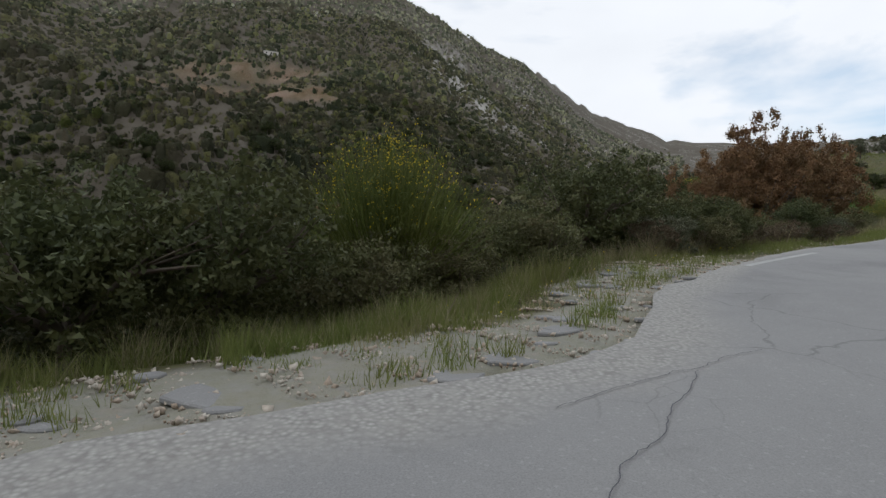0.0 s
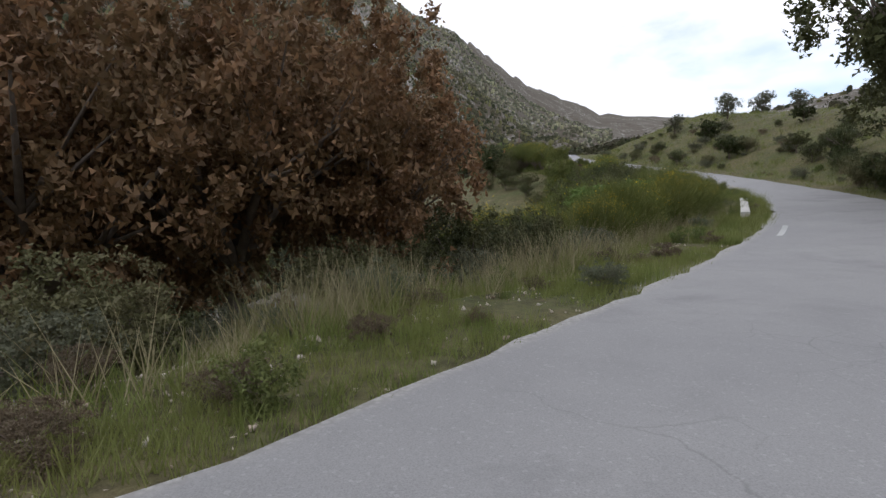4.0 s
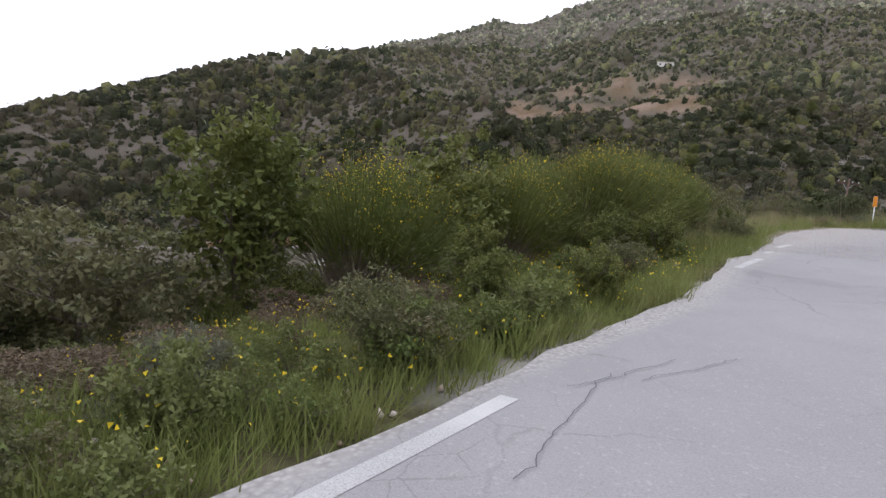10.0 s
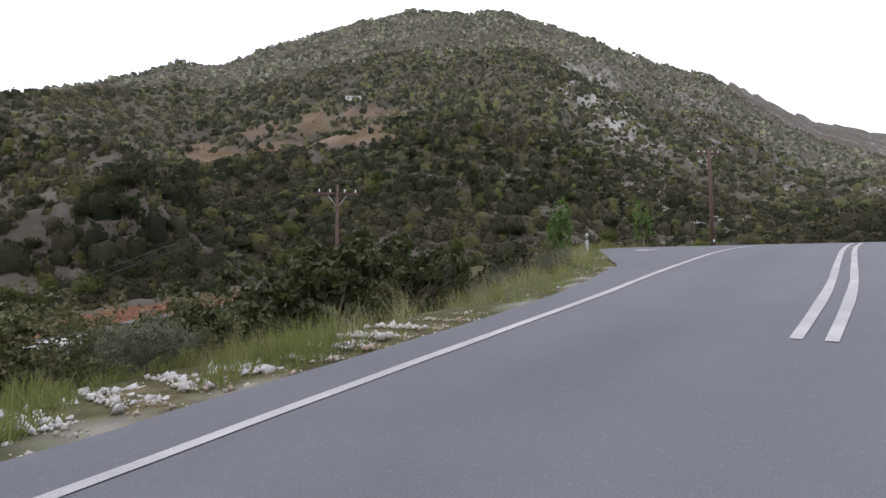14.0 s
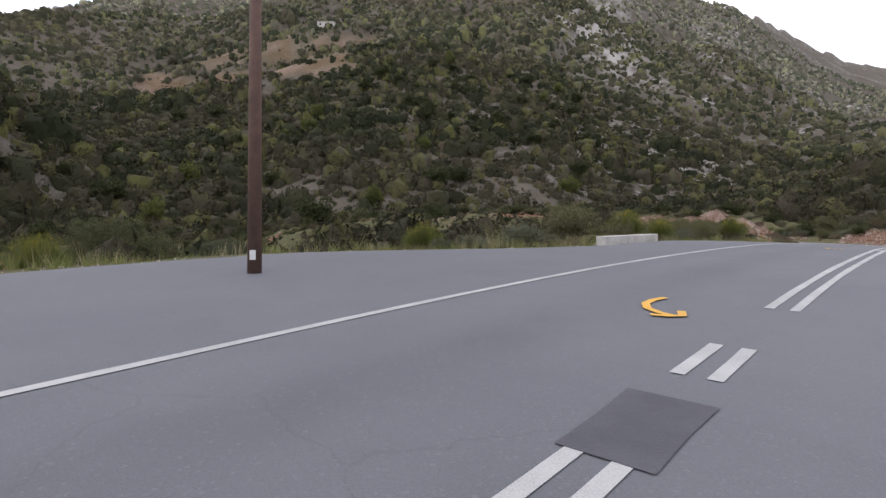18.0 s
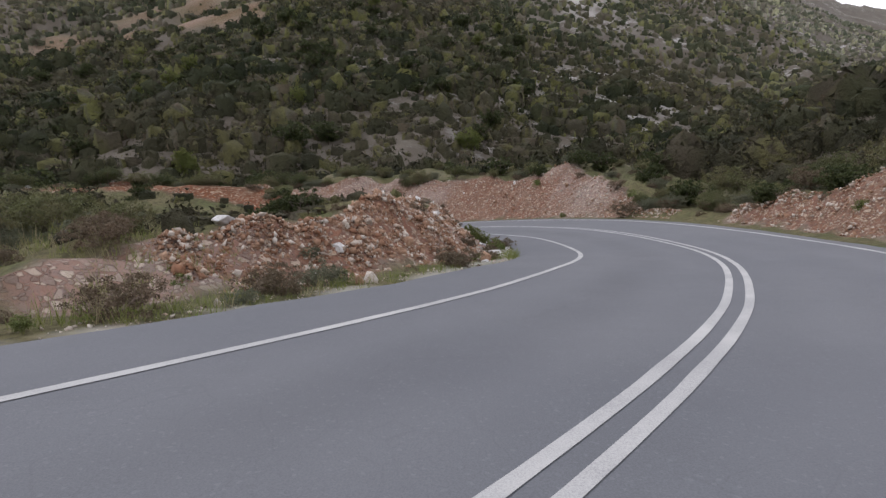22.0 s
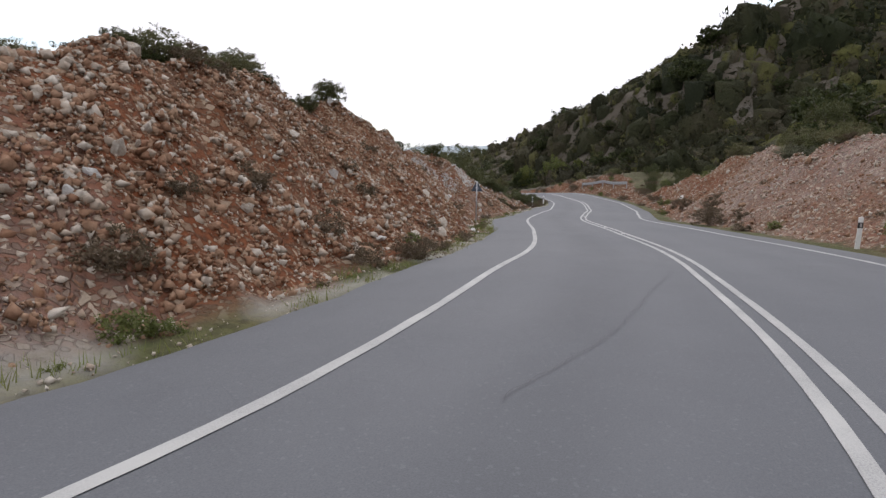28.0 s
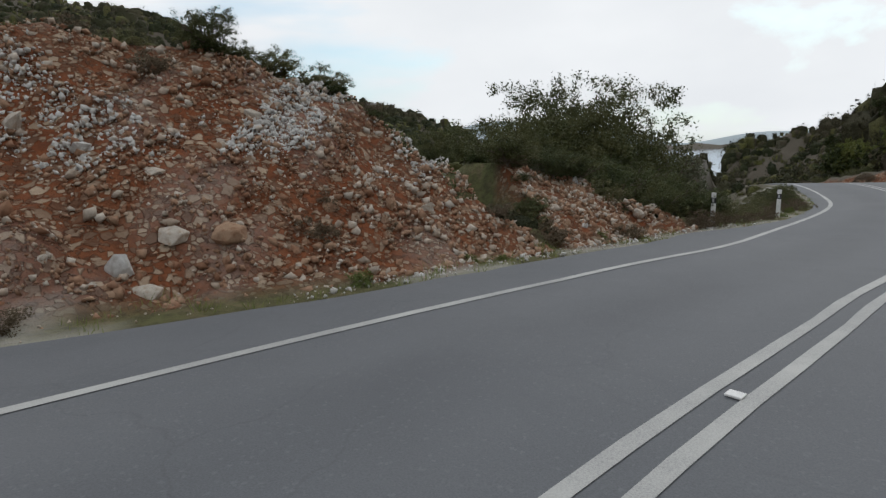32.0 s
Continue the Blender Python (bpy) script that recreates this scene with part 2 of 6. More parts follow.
MAT_STONE = stone_mat("pale_limestone", (0.34, 0.28, 0.22), (0.58, 0.53, 0.46), (0.36, 0.24, 0.15))
MAT_REDSTONE = stone_mat("ruddy_stone", (0.18, 0.075, 0.04), (0.4, 0.27, 0.18), (0.22, 0.095, 0.048))
MAT_CHALK = stone_mat("white_chalk_rock", (0.5, 0.49, 0.46), (0.64, 0.63, 0.61), (0.38, 0.35, 0.3))


def leaf_mat(name, c1, c2, c3, trans=0.25, rough=0.6):
    """Foliage: every leaf or clump has its own tone between three greens."""
    m, nt, b = blank(name, rough, 0, 0.25)
    geo = nt.nodes.new("ShaderNodeNewGeometry")
    info = nt.nodes.new("ShaderNodeObjectInfo")
    r = geo.outputs["Random Per Island"]
    col = mixc(nt, r, c1, c2)
    patch = ramp(nt, noise_tex(nt, 0.9, 3), 0.4, 0.65)
    col = mixc(nt, math2(nt, "MULTIPLY", patch, 0.6), col, c3)
    col = mixc(nt, math2(nt, "MULTIPLY", info.outputs["Random"], 0.3), col, c3)
    nt.links.new(col, b.inputs["Base Color"])
    t = nt.nodes.new("ShaderNodeBsdfTranslucent")
    nt.links.new(col, t.inputs["Color"])
    mix = nt.nodes.new("ShaderNodeMixShader")
    mix.inputs[0].default_value = trans
    nt.links.new(b.outputs[0], mix.inputs[1])
    nt.links.new(t.outputs[0], mix.inputs[2])
    nt.links.new(mix.outputs[0], nt.nodes["Material Output"].inputs["Surface"])
    return m


LEAF_DARK = leaf_mat("dark_evergreen_leaves", (0.045, 0.06, 0.026), (0.095, 0.115, 0.045), (0.125, 0.115, 0.045))
LEAF_MID = leaf_mat("olive_green_leaves", (0.08, 0.09, 0.038), (0.155, 0.165, 0.068), (0.175, 0.14, 0.08))
LEAF_WEED = leaf_mat("roadside_weeds", (0.085, 0.125, 0.035), (0.165, 0.215, 0.06), (0.17, 0.155, 0.06), 0.3)
LEAF_BROOM = leaf_mat("broom_green_stems", (0.07, 0.1, 0.025), (0.155, 0.18, 0.045), (0.16, 0.16, 0.04))
LEAF_FIG = leaf_mat("fresh_fig_leaves", (0.1, 0.17, 0.04), (0.17, 0.25, 0.07), (0.13, 0.2, 0.05), 0.35)
LEAF_BROWN = leaf_mat("russet_brown_leaves", (0.12, 0.069, 0.038), (0.33, 0.185, 0.092), (0.2, 0.142, 0.07), 0.28)
LEAF_HILL = leaf_mat("hill_oak_leaves", (0.022, 0.034, 0.013), (0.085, 0.1, 0.03), (0.055, 0.065, 0.022))
LEAF_GREY = leaf_mat("grey_green_shrub", (0.1, 0.12, 0.075), (0.17, 0.18, 0.12), (0.14, 0.13, 0.08))
LEAF_DRY = leaf_mat("dry_brown_shrub", (0.12, 0.085, 0.055), (0.2, 0.15, 0.1), (0.1, 0.085, 0.05))
FLOWER = leaf_mat("yellow_broom_flowers", (0.75, 0.55, 0.02), (0.85, 0.68, 0.05), (0.7, 0.5, 0.02), 0.3)
GRASS_GREEN = leaf_mat("green_grass", (0.11, 0.16, 0.035), (0.21, 0.26, 0.07), (0.25, 0.24, 0.09), 0.35)
GRASS_DRY = leaf_mat("dry_pale_grass", (0.3, 0.26, 0.15), (0.44, 0.38, 0.24), (0.2, 0.2, 0.09), 0.35)
FLOWER_LILAC = leaf_mat("lilac_thistle_heads", (0.3, 0.22, 0.36), (0.42, 0.34, 0.46), (0.35, 0.3, 0.4), 0.3)


def scrub_mat(name, gain=1.0, grey=0.0):
    """Far maquis: each bush has its own green, grey or brown; the scrub of the heights is paler and greyer to paint in
    haze.
    """
    m, nt, b = blank(name, 0.85, 0, 0.1)
    geo = nt.nodes.new("ShaderNodeNewGeometry")
    r = nt.nodes.new("ShaderNodeValToRGB")
    cr = r.color_ramp
    cr.elements[0].color, cr.elements[1].color = (0.016, 0.02, 0.01, 1), (0.1, 0.08, 0.052, 1)
    for p, c in ((0.3, (0.028, 0.034, 0.014)), (0.5, (0.046, 0.047, 0.022)), (0.68, (0.062, 0.052, 0.036)), (0.76, (0.085, 0.086, 0.03)), (0.88, (0.125, 0.125, 0.04)), (0.94, (0.1, 0.098, 0.07))):
        cr.elements.new(p).color = (*c, 1)
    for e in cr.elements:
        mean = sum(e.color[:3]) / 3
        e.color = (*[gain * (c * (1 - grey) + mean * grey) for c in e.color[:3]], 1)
    nt.links.new(attr(nt, "tone").outputs["Fac"], r.inputs["Fac"])
    fine, mid = noise_tex(nt, 2.6, 5, 0.7), noise_tex(nt, 0.02, 3)
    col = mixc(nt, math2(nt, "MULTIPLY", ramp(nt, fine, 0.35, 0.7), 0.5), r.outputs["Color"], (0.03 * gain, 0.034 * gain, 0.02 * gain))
    col = mixc(nt, math2(nt, "MULTIPLY", ramp(nt, mid, 0.45, 0.62), 0.35), col, (0.1, 0.08, 0.055))
    nt.links.new(col, b.inputs["Base Color"])
    bump(nt, b, fine, 1.0, 0.5)
    return m


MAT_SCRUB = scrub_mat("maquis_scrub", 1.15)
# farther copies of the scrub, lightened and greyed in place of haze
MAT_SCRUB_HILL = scrub_mat("hazed_hill_maquis", 1.65, 0.15)
MAT_SCRUB_HIGH = scrub_mat("hazed_mountain_phrygana", 3.3, 0.45)


def ground_mat():
    """One soil sheet: dry grass and earth, red cut banks, pale gravel, grey limestone slopes by height and steepness."""
    m, nt, b = blank("hill_soil", 0.95, 0, 0.15)
    z = attr(nt, "zone")
    sep = nt.nodes.new("ShaderNodeSeparateColor")
    nt.links.new(z.outputs["Color"], sep.inputs["Color"])
    n1, n2, n3, n4 = noise_tex(nt, 0.035, 6), noise_tex(nt, 0.4, 6, 0.65), noise_tex(nt, 6, 6, 0.7), noise_tex(nt, 0.12, 5, 0.6)
    hill = mixc(nt, ramp(nt, n4, 0.38, 0.66), (0.1, 0.084, 0.066), (0.135, 0.117, 0.094))
    east = nt.nodes.new("ShaderNodeSeparateXYZ")
    nt.links.new(nt.nodes.new("ShaderNodeTexCoord").outputs["Object"], east.inputs[0])
    stony = ramp(nt, east.outputs["X"], -70, 60)
    hill = mixc(nt, math2(nt, "MULTIPLY", ramp(nt, n2, 0.58, 0.7), stony), hill, (0.17, 0.16, 0.145))
    hill = mixc(nt, math2(nt, "MULTIPLY", ramp(nt, n3, 0.4, 0.7), 0.5), hill, (0.05, 0.05, 0.03))
    crop = math2(nt, "MULTIPLY", ramp(nt, noise_tex(nt, 0.2, 6, 0.7), 0.52, 0.6), ramp(nt, noise_tex(nt, 0.016, 4), 0.46, 0.6))
    hill = mixc(nt, math2(nt, "MULTIPLY", crop, stony), hill, (0.34, 0.33, 0.31))
    grass = mixc(nt, ramp(nt, n2, 0.35, 0.65), (0.09, 0.105, 0.04), (0.15, 0.13, 0.065))
    grass = mixc(nt, math2(nt, "MULTIPLY", ramp(nt, n3, 0.42, 0.62), 0.75), grass, (0.055, 0.05, 0.028))
    grass = mixc(nt, math2(nt, "MULTIPLY", ramp(nt, noise_tex(nt, 2.2, 5, 0.7), 0.55, 0.7), 0.6), grass, (0.2, 0.15, 0.095))
    red = mixc(nt, ramp(nt, n4, 0.35, 0.65), (0.2, 0.062, 0.024), (0.2, 0.09, 0.046))
    red = mixc(nt, ramp(nt, n2, 0.56, 0.76), red, (0.23, 0.14, 0.09))
    red = mixc(nt, math2(nt, "MULTIPLY", ramp(nt, n3, 0.45, 0.7), 0.7), red, (0.07, 0.034, 0.022))
    rock_h = None
    for size, share in ((13, 0.42), (6.5, 0.66)):
        cell, edge = nt.nodes.new("ShaderNodeSeparateColor"), voronoi(nt, size, "DISTANCE_TO_EDGE", warp=0.06)
        nt.links.new(voronoi(nt, size, "F1", "Color", warp=0.06), cell.inputs["Color"])
        inside = math2(nt, "MULTIPLY", ramp(nt, edge, 0.04, 0.13), ramp(nt, cell.outputs["Red"], share, share + 0.04))
        rock = mixc(nt, ramp(nt, cell.outputs["Green"], 0.25, 1.1), (0.13, 0.065, 0.038), (0.5, 0.4, 0.29))
        red = mixc(nt, math2(nt, "MULTIPLY", inside, 0.85), red, rock)
        rock_h = inside if rock_h is None else math2(nt, "MAXIMUM", inside, rock_h)
    pale = mixc(nt, ramp(nt, n3, 0.35, 0.65), (0.5, 0.48, 0.44), (0.66, 0.64, 0.6))
    col = mixc(nt, sep.outputs["Green"], hill, grass)
    col = mixc(nt, sep.outputs["Red"], col, red)
    col = mixc(nt, sep.outputs["Blue"], col, pale)
    nt.links.new(col, b.inputs["Base Color"])
    relief = math2(nt, "ADD", math2(nt, "MULTIPLY", n3, 0.6), math2(nt, "MULTIPLY", math2(nt, "MULTIPLY", rock_h, sep.outputs["Red"]), 0.4))
    bump(nt, b, relief, 0.9, 0.14)
    return m


MAT_GROUND = ground_mat()
m_, nt_, b_ = blank("lake_water", 0.08, 0, 0.5)
b_.inputs["Base Color"].default_value = (0.03, 0.05, 0.06, 1)
bump(nt_, b_, noise_tex(nt_, 0.8, 3), 0.15, 0.2)
MAT_WATER = m_


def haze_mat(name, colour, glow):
    """Far backdrop: haze put into its pale colour, with emission for the bright air between."""
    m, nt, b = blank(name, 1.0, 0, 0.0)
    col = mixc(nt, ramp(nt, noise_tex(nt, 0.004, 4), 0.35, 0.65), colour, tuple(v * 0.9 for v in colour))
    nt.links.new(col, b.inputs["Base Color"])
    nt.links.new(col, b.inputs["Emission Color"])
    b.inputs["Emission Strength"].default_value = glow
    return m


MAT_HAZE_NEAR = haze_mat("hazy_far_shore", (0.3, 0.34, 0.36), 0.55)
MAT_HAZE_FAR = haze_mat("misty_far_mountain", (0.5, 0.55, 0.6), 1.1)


# ---- the plan: one road line, its levels, and the hills ----
# x, y and level of the road under the car's window line, along the way
LINE = ((-60, -70, -7.63), (-40, -45.5, -4.96), (-20, -22.5, -2.49), (0, 0, 0.00), (7.4, 7.4, 1.02), (15.5, 14.4, 1.94), (23.3, 21.5, 2.81), (31.1, 29.2, 3.59), (37.8, 37, 4.53), (43.5, 46, 5.74), (46.6, 56.2, 7.25), (47, 67.1, 9.06), (45.9, 77.6, 10.81), (45.6, 87.9, 12.48), (48.2, 98.5, 14.22), (52, 108.4, 15.73), (55.6, 118.4, 16.85), (59.1, 128.3, 17.70), (62.6, 138.1, 18.28), (66.6, 148.1, 18.59), (70.5, 157.8, 18.58), (73.6, 168.4, 18.53), (73.1, 178.8, 18.34), (68.1, 187.8, 18.34), (58.9, 193.3, 18.04))
LINE_ON = ((48.4, 193.5, 17.44), (38.1, 191.1, 16.64), (27.9, 188, 15.84), (21.8, 187, 15.54), (15.3, 186, 15.24), (2.8, 182.2, 14.84), (-9.2, 174.3, 14.54), (-20.5, 164, 12.0), (-30.5, 152.2, 9.0), (-41, 140.5, 5.5), (-52, 128.5, 2.0), (-66, 117.5, -1.5), (-84, 109, -5.0))


def spline(pts, step=0.5):
    p = np.array(pts, float)
    out = []
    for i in range(len(p) - 1):
        a, b_, c, d = p[max(i - 1, 0)], p[i], p[i + 1], p[min(i + 2, len(p) - 1)]
        n = max(2, int(np.linalg.norm(c - b_) / step))
        t = np.linspace(0, 1, n, endpoint=False)[:, None]
        out.append(0.5 * (2 * b_ + (c - a) * t + (2 * a - 5 * b_ + 4 * c - d) * t * t + (3 * b_ - a - 3 * c + d) * t ** 3))
    return np.concatenate(out)


WAY = spline(LINE + LINE_ON)
seg = np.hypot(*np.diff(WAY[:, :2], axis=0).T)
SOFW = np.concatenate([[0], np.cumsum(seg)])
SOFW -= SOFW[np.hypot(WAY[:, 0], WAY[:, 1]).argmin()]       # station 0 where the shot begins
TAN = np.gradient(WAY[:, :2], axis=0)
TAN /= np.linalg.norm(TAN, axis=1)[:, None]
LEFT = np.stack([-TAN[:, 1], TAN[:, 0]], 1)


def table(*rows):
    r = np.array(rows, float)
    return lambda s: np.interp(s, r[:, 0], r[:, 1])


def eased(*rows):
    f = table(*rows)
    return lambda s: sum(f(np.asarray(s) + o) for o in (-4, -2.4, -0.8, 0.8, 2.4, 4)) / 6


EDGE_L = table((-40, 3.2), (0, 3.5), (1, 3.45), (2, 2.85), (3.2, 2.45), (4.5, 2.05), (5.5, 2.2), (7, 2.9), (17, 3.4), (21, 3), (34, 2.5), (43, 2.4), (52, 2.2), (63, 1.9), (66, 1.6), (70, 1.55), (74, 1.8), (78, 1.85), (81, 2.15), (84, 2), (88, 1.85), (91, 1.85), (94.5, 1.55), (98, 2.1), (101, 2.15), (104, 2.65), (107.5, 3.6), (110, 4.1), (112, 4.4), (116, 3.8), (119, 4.25), (122, 4.15), (126, 4.3), (131, 5.4), (139, 9.2), (142, 10.8), (147, 11.8), (151, 12), (156, 11.3), (159, 9.5), (161, 8.2), (164, 7.4), (169, 7.8), (173, 7.2), (178, 6.5), (186, 6.1), (193, 5.7), (200, 5.4), (205, 5.2), (208, 4.7), (214, 4), (219, 3.8), (230, 4.7), (238, 5.1), (244, 5.1), (250, 5.6), (255.7, 5.95), (258.3, 5.45), (263, 5.5), (268, 5.6), (270, 4.9), (273, 4.45), (420, 4.4))
LANE_L = eased((108, 3.2), (116, 3.2), (119, 3.3), (122, 3.2), (126, 3.55), (130, 3.75), (138, 4.6), (160, 4.42), (180, 4.5), (194, 3.85), (200, 3.62), (204, 3.5), (208, 3.15), (211, 2.85), (214, 2.4), (217, 2.1), (221, 2.1), (225, 2.65), (229, 3.3), (232, 3.42), (237, 3.45), (241, 3.56), (245, 3.7), (250, 3.87), (256, 4.02), (262, 4.08), (268, 4.12), (273, 3.95), (420, 3.8))
LANE_C = eased((108, 0.6), (124, 0.7), (128, 0.95), (139, 1.4), (160, 1.15), (178, 1.38), (191, 1), (196, 0.8), (201, 0.6), (205.6, 0.32), (211, -0.05), (214, -0.35), (217, -0.7), (220, -0.9), (224, -0.7), (228, -0.2), (232, 0.33), (236, 0.5), (241, 0.72), (248, 0.92), (256, 1.02), (262, 1.25), (268, 1.4), (276, 1.35), (288, 1.3), (420, 0.8))
LANE_R = eased((108, -2.5), (139, -1.9), (178, -1.9), (191, -2.7), (202, -2.85), (211, -3.2), (219, -4.1), (225, -4.1), (232, -3.5), (239, -2.8), (246, -2.45), (254, -2.25), (262, -2.05), (268, -1.95), (276, -2.0), (290, -2.2), (420, -2.6))
EDGE_R = table((-40, -2.5), (0, -2.5), (40, -2.4), (64, -2.3), (76, -2.25), (84, -2.15), (94, -2.2), (102, -2.7), (110, -3.4), (139, -2.9), (178, -2.8), (191, -3.5), (202, -3.6), (211, -4), (219, -4.9), (225, -4.9), (239, -3.9), (255, -3.15), (262, -2.95), (268, -2.85), (276, -2.9), (290, -3.1), (420, -3.4))
BANK = table((-40, 0.6), (0, 1.6), (6, 2.6), (10, 3.2), (14, 2.2), (20, 0.7), (22, 0.7), (30, 0.3), (38, 0.1), (40, 0.1), (46, -0.4), (54, -1.1), (62, -1.7), (70, -3.2), (76, -5.3), (84, -6.4), (88, -5.8), (92, -5.3), (96, -4.4), (100, -3.1), (104, -1.7), (108, 0.2), (112, 0.9), (116, 1.8), (122, 1.8), (130, 1.8), (150, 1.8), (165, 1.8), (180, 1.6), (195, 0.2), (205, -2.8), (213, -4.6), (223, -4), (232, -1.3), (256, -2), (300, 0))


def near(x, y):
    """Station and signed offset (left is positive) of places from the road line, and the index of its nearest point."""
    i = np.empty(x.shape, int)
    sub = WAY[::3, :2]
    for a in range(0, len(x), 20000):
        d = (x[a:a + 20000, None] - sub[None, :, 0]) ** 2 + (y[a:a + 20000, None] - sub[None, :, 1]) ** 2
        k = d.argmin(1) * 3
        best, bd = k.copy(), np.full(k.shape, 1e18)
        for o in range(-3, 4):
            j = np.clip(k + o, 0, len(WAY) - 1)
            e = (x[a:a + 20000] - WAY[j, 0]) ** 2 + (y[a:a + 20000] - WAY[j, 1]) ** 2
            best, bd = np.where(e < bd, j, best), np.minimum(e, bd)
        i[a:a + 20000] = best
    vx, vy = x - WAY[i, 0], y - WAY[i, 1]
    return SOFW[i], vx * LEFT[i, 0] + vy * LEFT[i, 1], np.hypot(vx, vy), i


def smooth(a, b_, v):
    t = np.clip((v - a) / (b_ - a), 0, 1)
    return t * t * (3 - 2 * t)


def wave(x, y, size, seed=0.0):
    """Cheap smooth noise from crossed sines, about -1 to 1."""
    u, v = x / size * 2.1, y / size * 2.1
    return (np.sin(u * 1.3 + 1.7 * np.sin(v * 0.9 + seed) + seed) + np.sin(v * 1.1 + 1.5 * np.sin(u * 1.2 - seed * 2) + seed * 3)
            + 0.6 * np.sin((u + v) * 2.3 + seed * 5 + np.sin(u * 2.9)) + 0.5 * np.sin((u - v) * 3.1 + seed * 7)) / 2.6


def ridged(x, y, nodes, slope, curve=0.0):
    """Height of a range whose crest runs through the nodes and whose flanks fall off by the slope."""
    best = np.full(x.shape, -1e9)
    for (ax, ay, az), (bx, by, bz) in zip(nodes[:-1], nodes[1:]):
        l2 = (bx - ax) ** 2 + (by - ay) ** 2
        t = np.clip(((x - ax) * (bx - ax) + (y - ay) * (by - ay)) / l2, 0, 1)
        d = np.hypot(x - ax - t * (bx - ax), y - ay - t * (by - ay))
        best = np.maximum(best, az + t * (bz - az) - slope * d + curve * d * d)
    return best


EYE_X, EYE_Y, EYE_Z = 46.7, 92.0, 15.5
# skyline of the mountain from the junction: azimuth, elevation, distance
SKYLINE = ((-60, 9, 1215), (-45, 10, 1620), (-30.3, 10.5, 1890), (-22.5, 11.2, 1688), (-18.8, 12.9, 1552), (-15.2, 14.2, 1350), (-7.2, 19.6, 977), (3.4, 23.4, 780), (12.4, 26.6, 800), (22.8, 26.7, 850), (31.9, 24.4, 800), (41.8, 20.3, 720), (45, 20.3, 700), (50, 18.2, 670), (55, 16.5, 700), (60, 13.6, 700), (65, 12.2, 700), (70, 10.8, 700), (75, 6.9, 700), (80, 4.6, 700), (86, 2.1, 700), (95, 0.5, 700), (102, -0.5, 700), (106, -1, 700), (112, -2, 700))
SPUR = ((-150, 30, -8), (-165, 46, 4), (-180, 64, 14), (-192, 80, 19), (-203, 96, 23), (-211, 116, 33), (-217, 140, 41), (-220, 160, 50), (-236, 181, 69), (-250, 210, 88.5), (-252, 250, 104.8), (-290, 300, 125), (-285, 350, 146), (-300, 420, 172))
ARM = ((-245, 240, 98), (-172, 228, 78), (-120, 218, 64), (-76, 206, 53), (-56, 192, 39), (-66, 172, 31.5), (-86, 146, 27), (-96, 126, 17), (-104, 106, 5))
CAPE = ((-1160, -555, -34), (-1190, -500, -18), (-1230, -426, -6), (-1320, -300, 12))
SOUTH = ((400, -260, 130), (150, -240, 122), (80, -229, 116), (-23, -229, 104), (-81, -218, 74), (-180, -180, 42), (-330, -130, -5))


FAR_SHORE = ((-3000, -2500, 10), (-3500, -1700, 4), (-3700, -900, 6), (-3700, -200, 12), (-3400, 700, 40), (-2900, 1500, 60))


def hills(x, y):
    az = np.degrees(np.arctan2(-(x - EYE_X), y - EYE_Y))
    d = np.hypot(x - EYE_X, y - EYE_Y)
    k = np.array(SKYLINE, float)
    el, far = np.interp(az, k[:, 0], k[:, 1]), np.interp(az, k[:, 0], k[:, 2])
    foot = np.interp(az, (-60, -30, -12, 5, 20, 45, 70, 90), (150, 190, 200, 138, 128, 150, 230, 300))
    top = EYE_Z + far * np.tan(np.radians(el + 0.6 * smooth(-4, 6, az) * smooth(78, 66, az)))
    low = np.interp(az, (-60, -20, 10, 45, 90), (26, 26, 19, 20, -4))
    t = np.clip((d - foot) / (far - foot), 0, 1.6)
    a = np.where(t <= 1, low + (top - low) * (0.78 * t + 0.22 * t ** 1.7), top - (t - 1) * 0.5 * far)
    a = np.where(d < foot, low - (foot - d) * 0.35, a)
    a = a - 160 * np.where(az > 0, smooth(103, 118, az), smooth(82, 112, -az))
    rough = smooth(20, 200, d - foot)
    gully = np.abs(wave(x * 1.6, y * 0.55, 120, 2.3))
    a = a + rough * (wave(x, y, 90, 1.1) * 5 + wave(x, y, 34, 3.7) * 2.2 - 9 * np.exp(-(gully * 5) ** 2) * smooth(0.02, 0.3, t) * (1 - smooth(0.75, 1, t)))
    b_ = np.maximum(ridged(x, y, SPUR, 0.6), ridged(x, y, ARM, 0.85)) + wave(x, y, 60, 5.0) * 1.8
    c = ridged(x, y, SOUTH, 0.46) + wave(x, y, 80, 7.0) * 4
    base = -7 + 0.05 * np.clip(x, -900, 120) + wave(x, y, 50, 4.0) * 1.0
    east = np.where(x > 30, (x - 50) * 0.28 - 6 + np.clip(y, -50, 220) * 0.1, -50)
    base = np.maximum(base, np.minimum(east, 60))
    base = np.maximum(base, ridged(x, y, FAR_SHORE, 0.22))
    r = 6.0
    return r * np.log(np.exp(np.clip(a / r, -60, 200)) + np.exp(np.clip(b_ / r, -60, 200)) + np.exp(np.clip(c / r, -60, 200)) + np.exp(np.clip(base / r, -60, 200)))


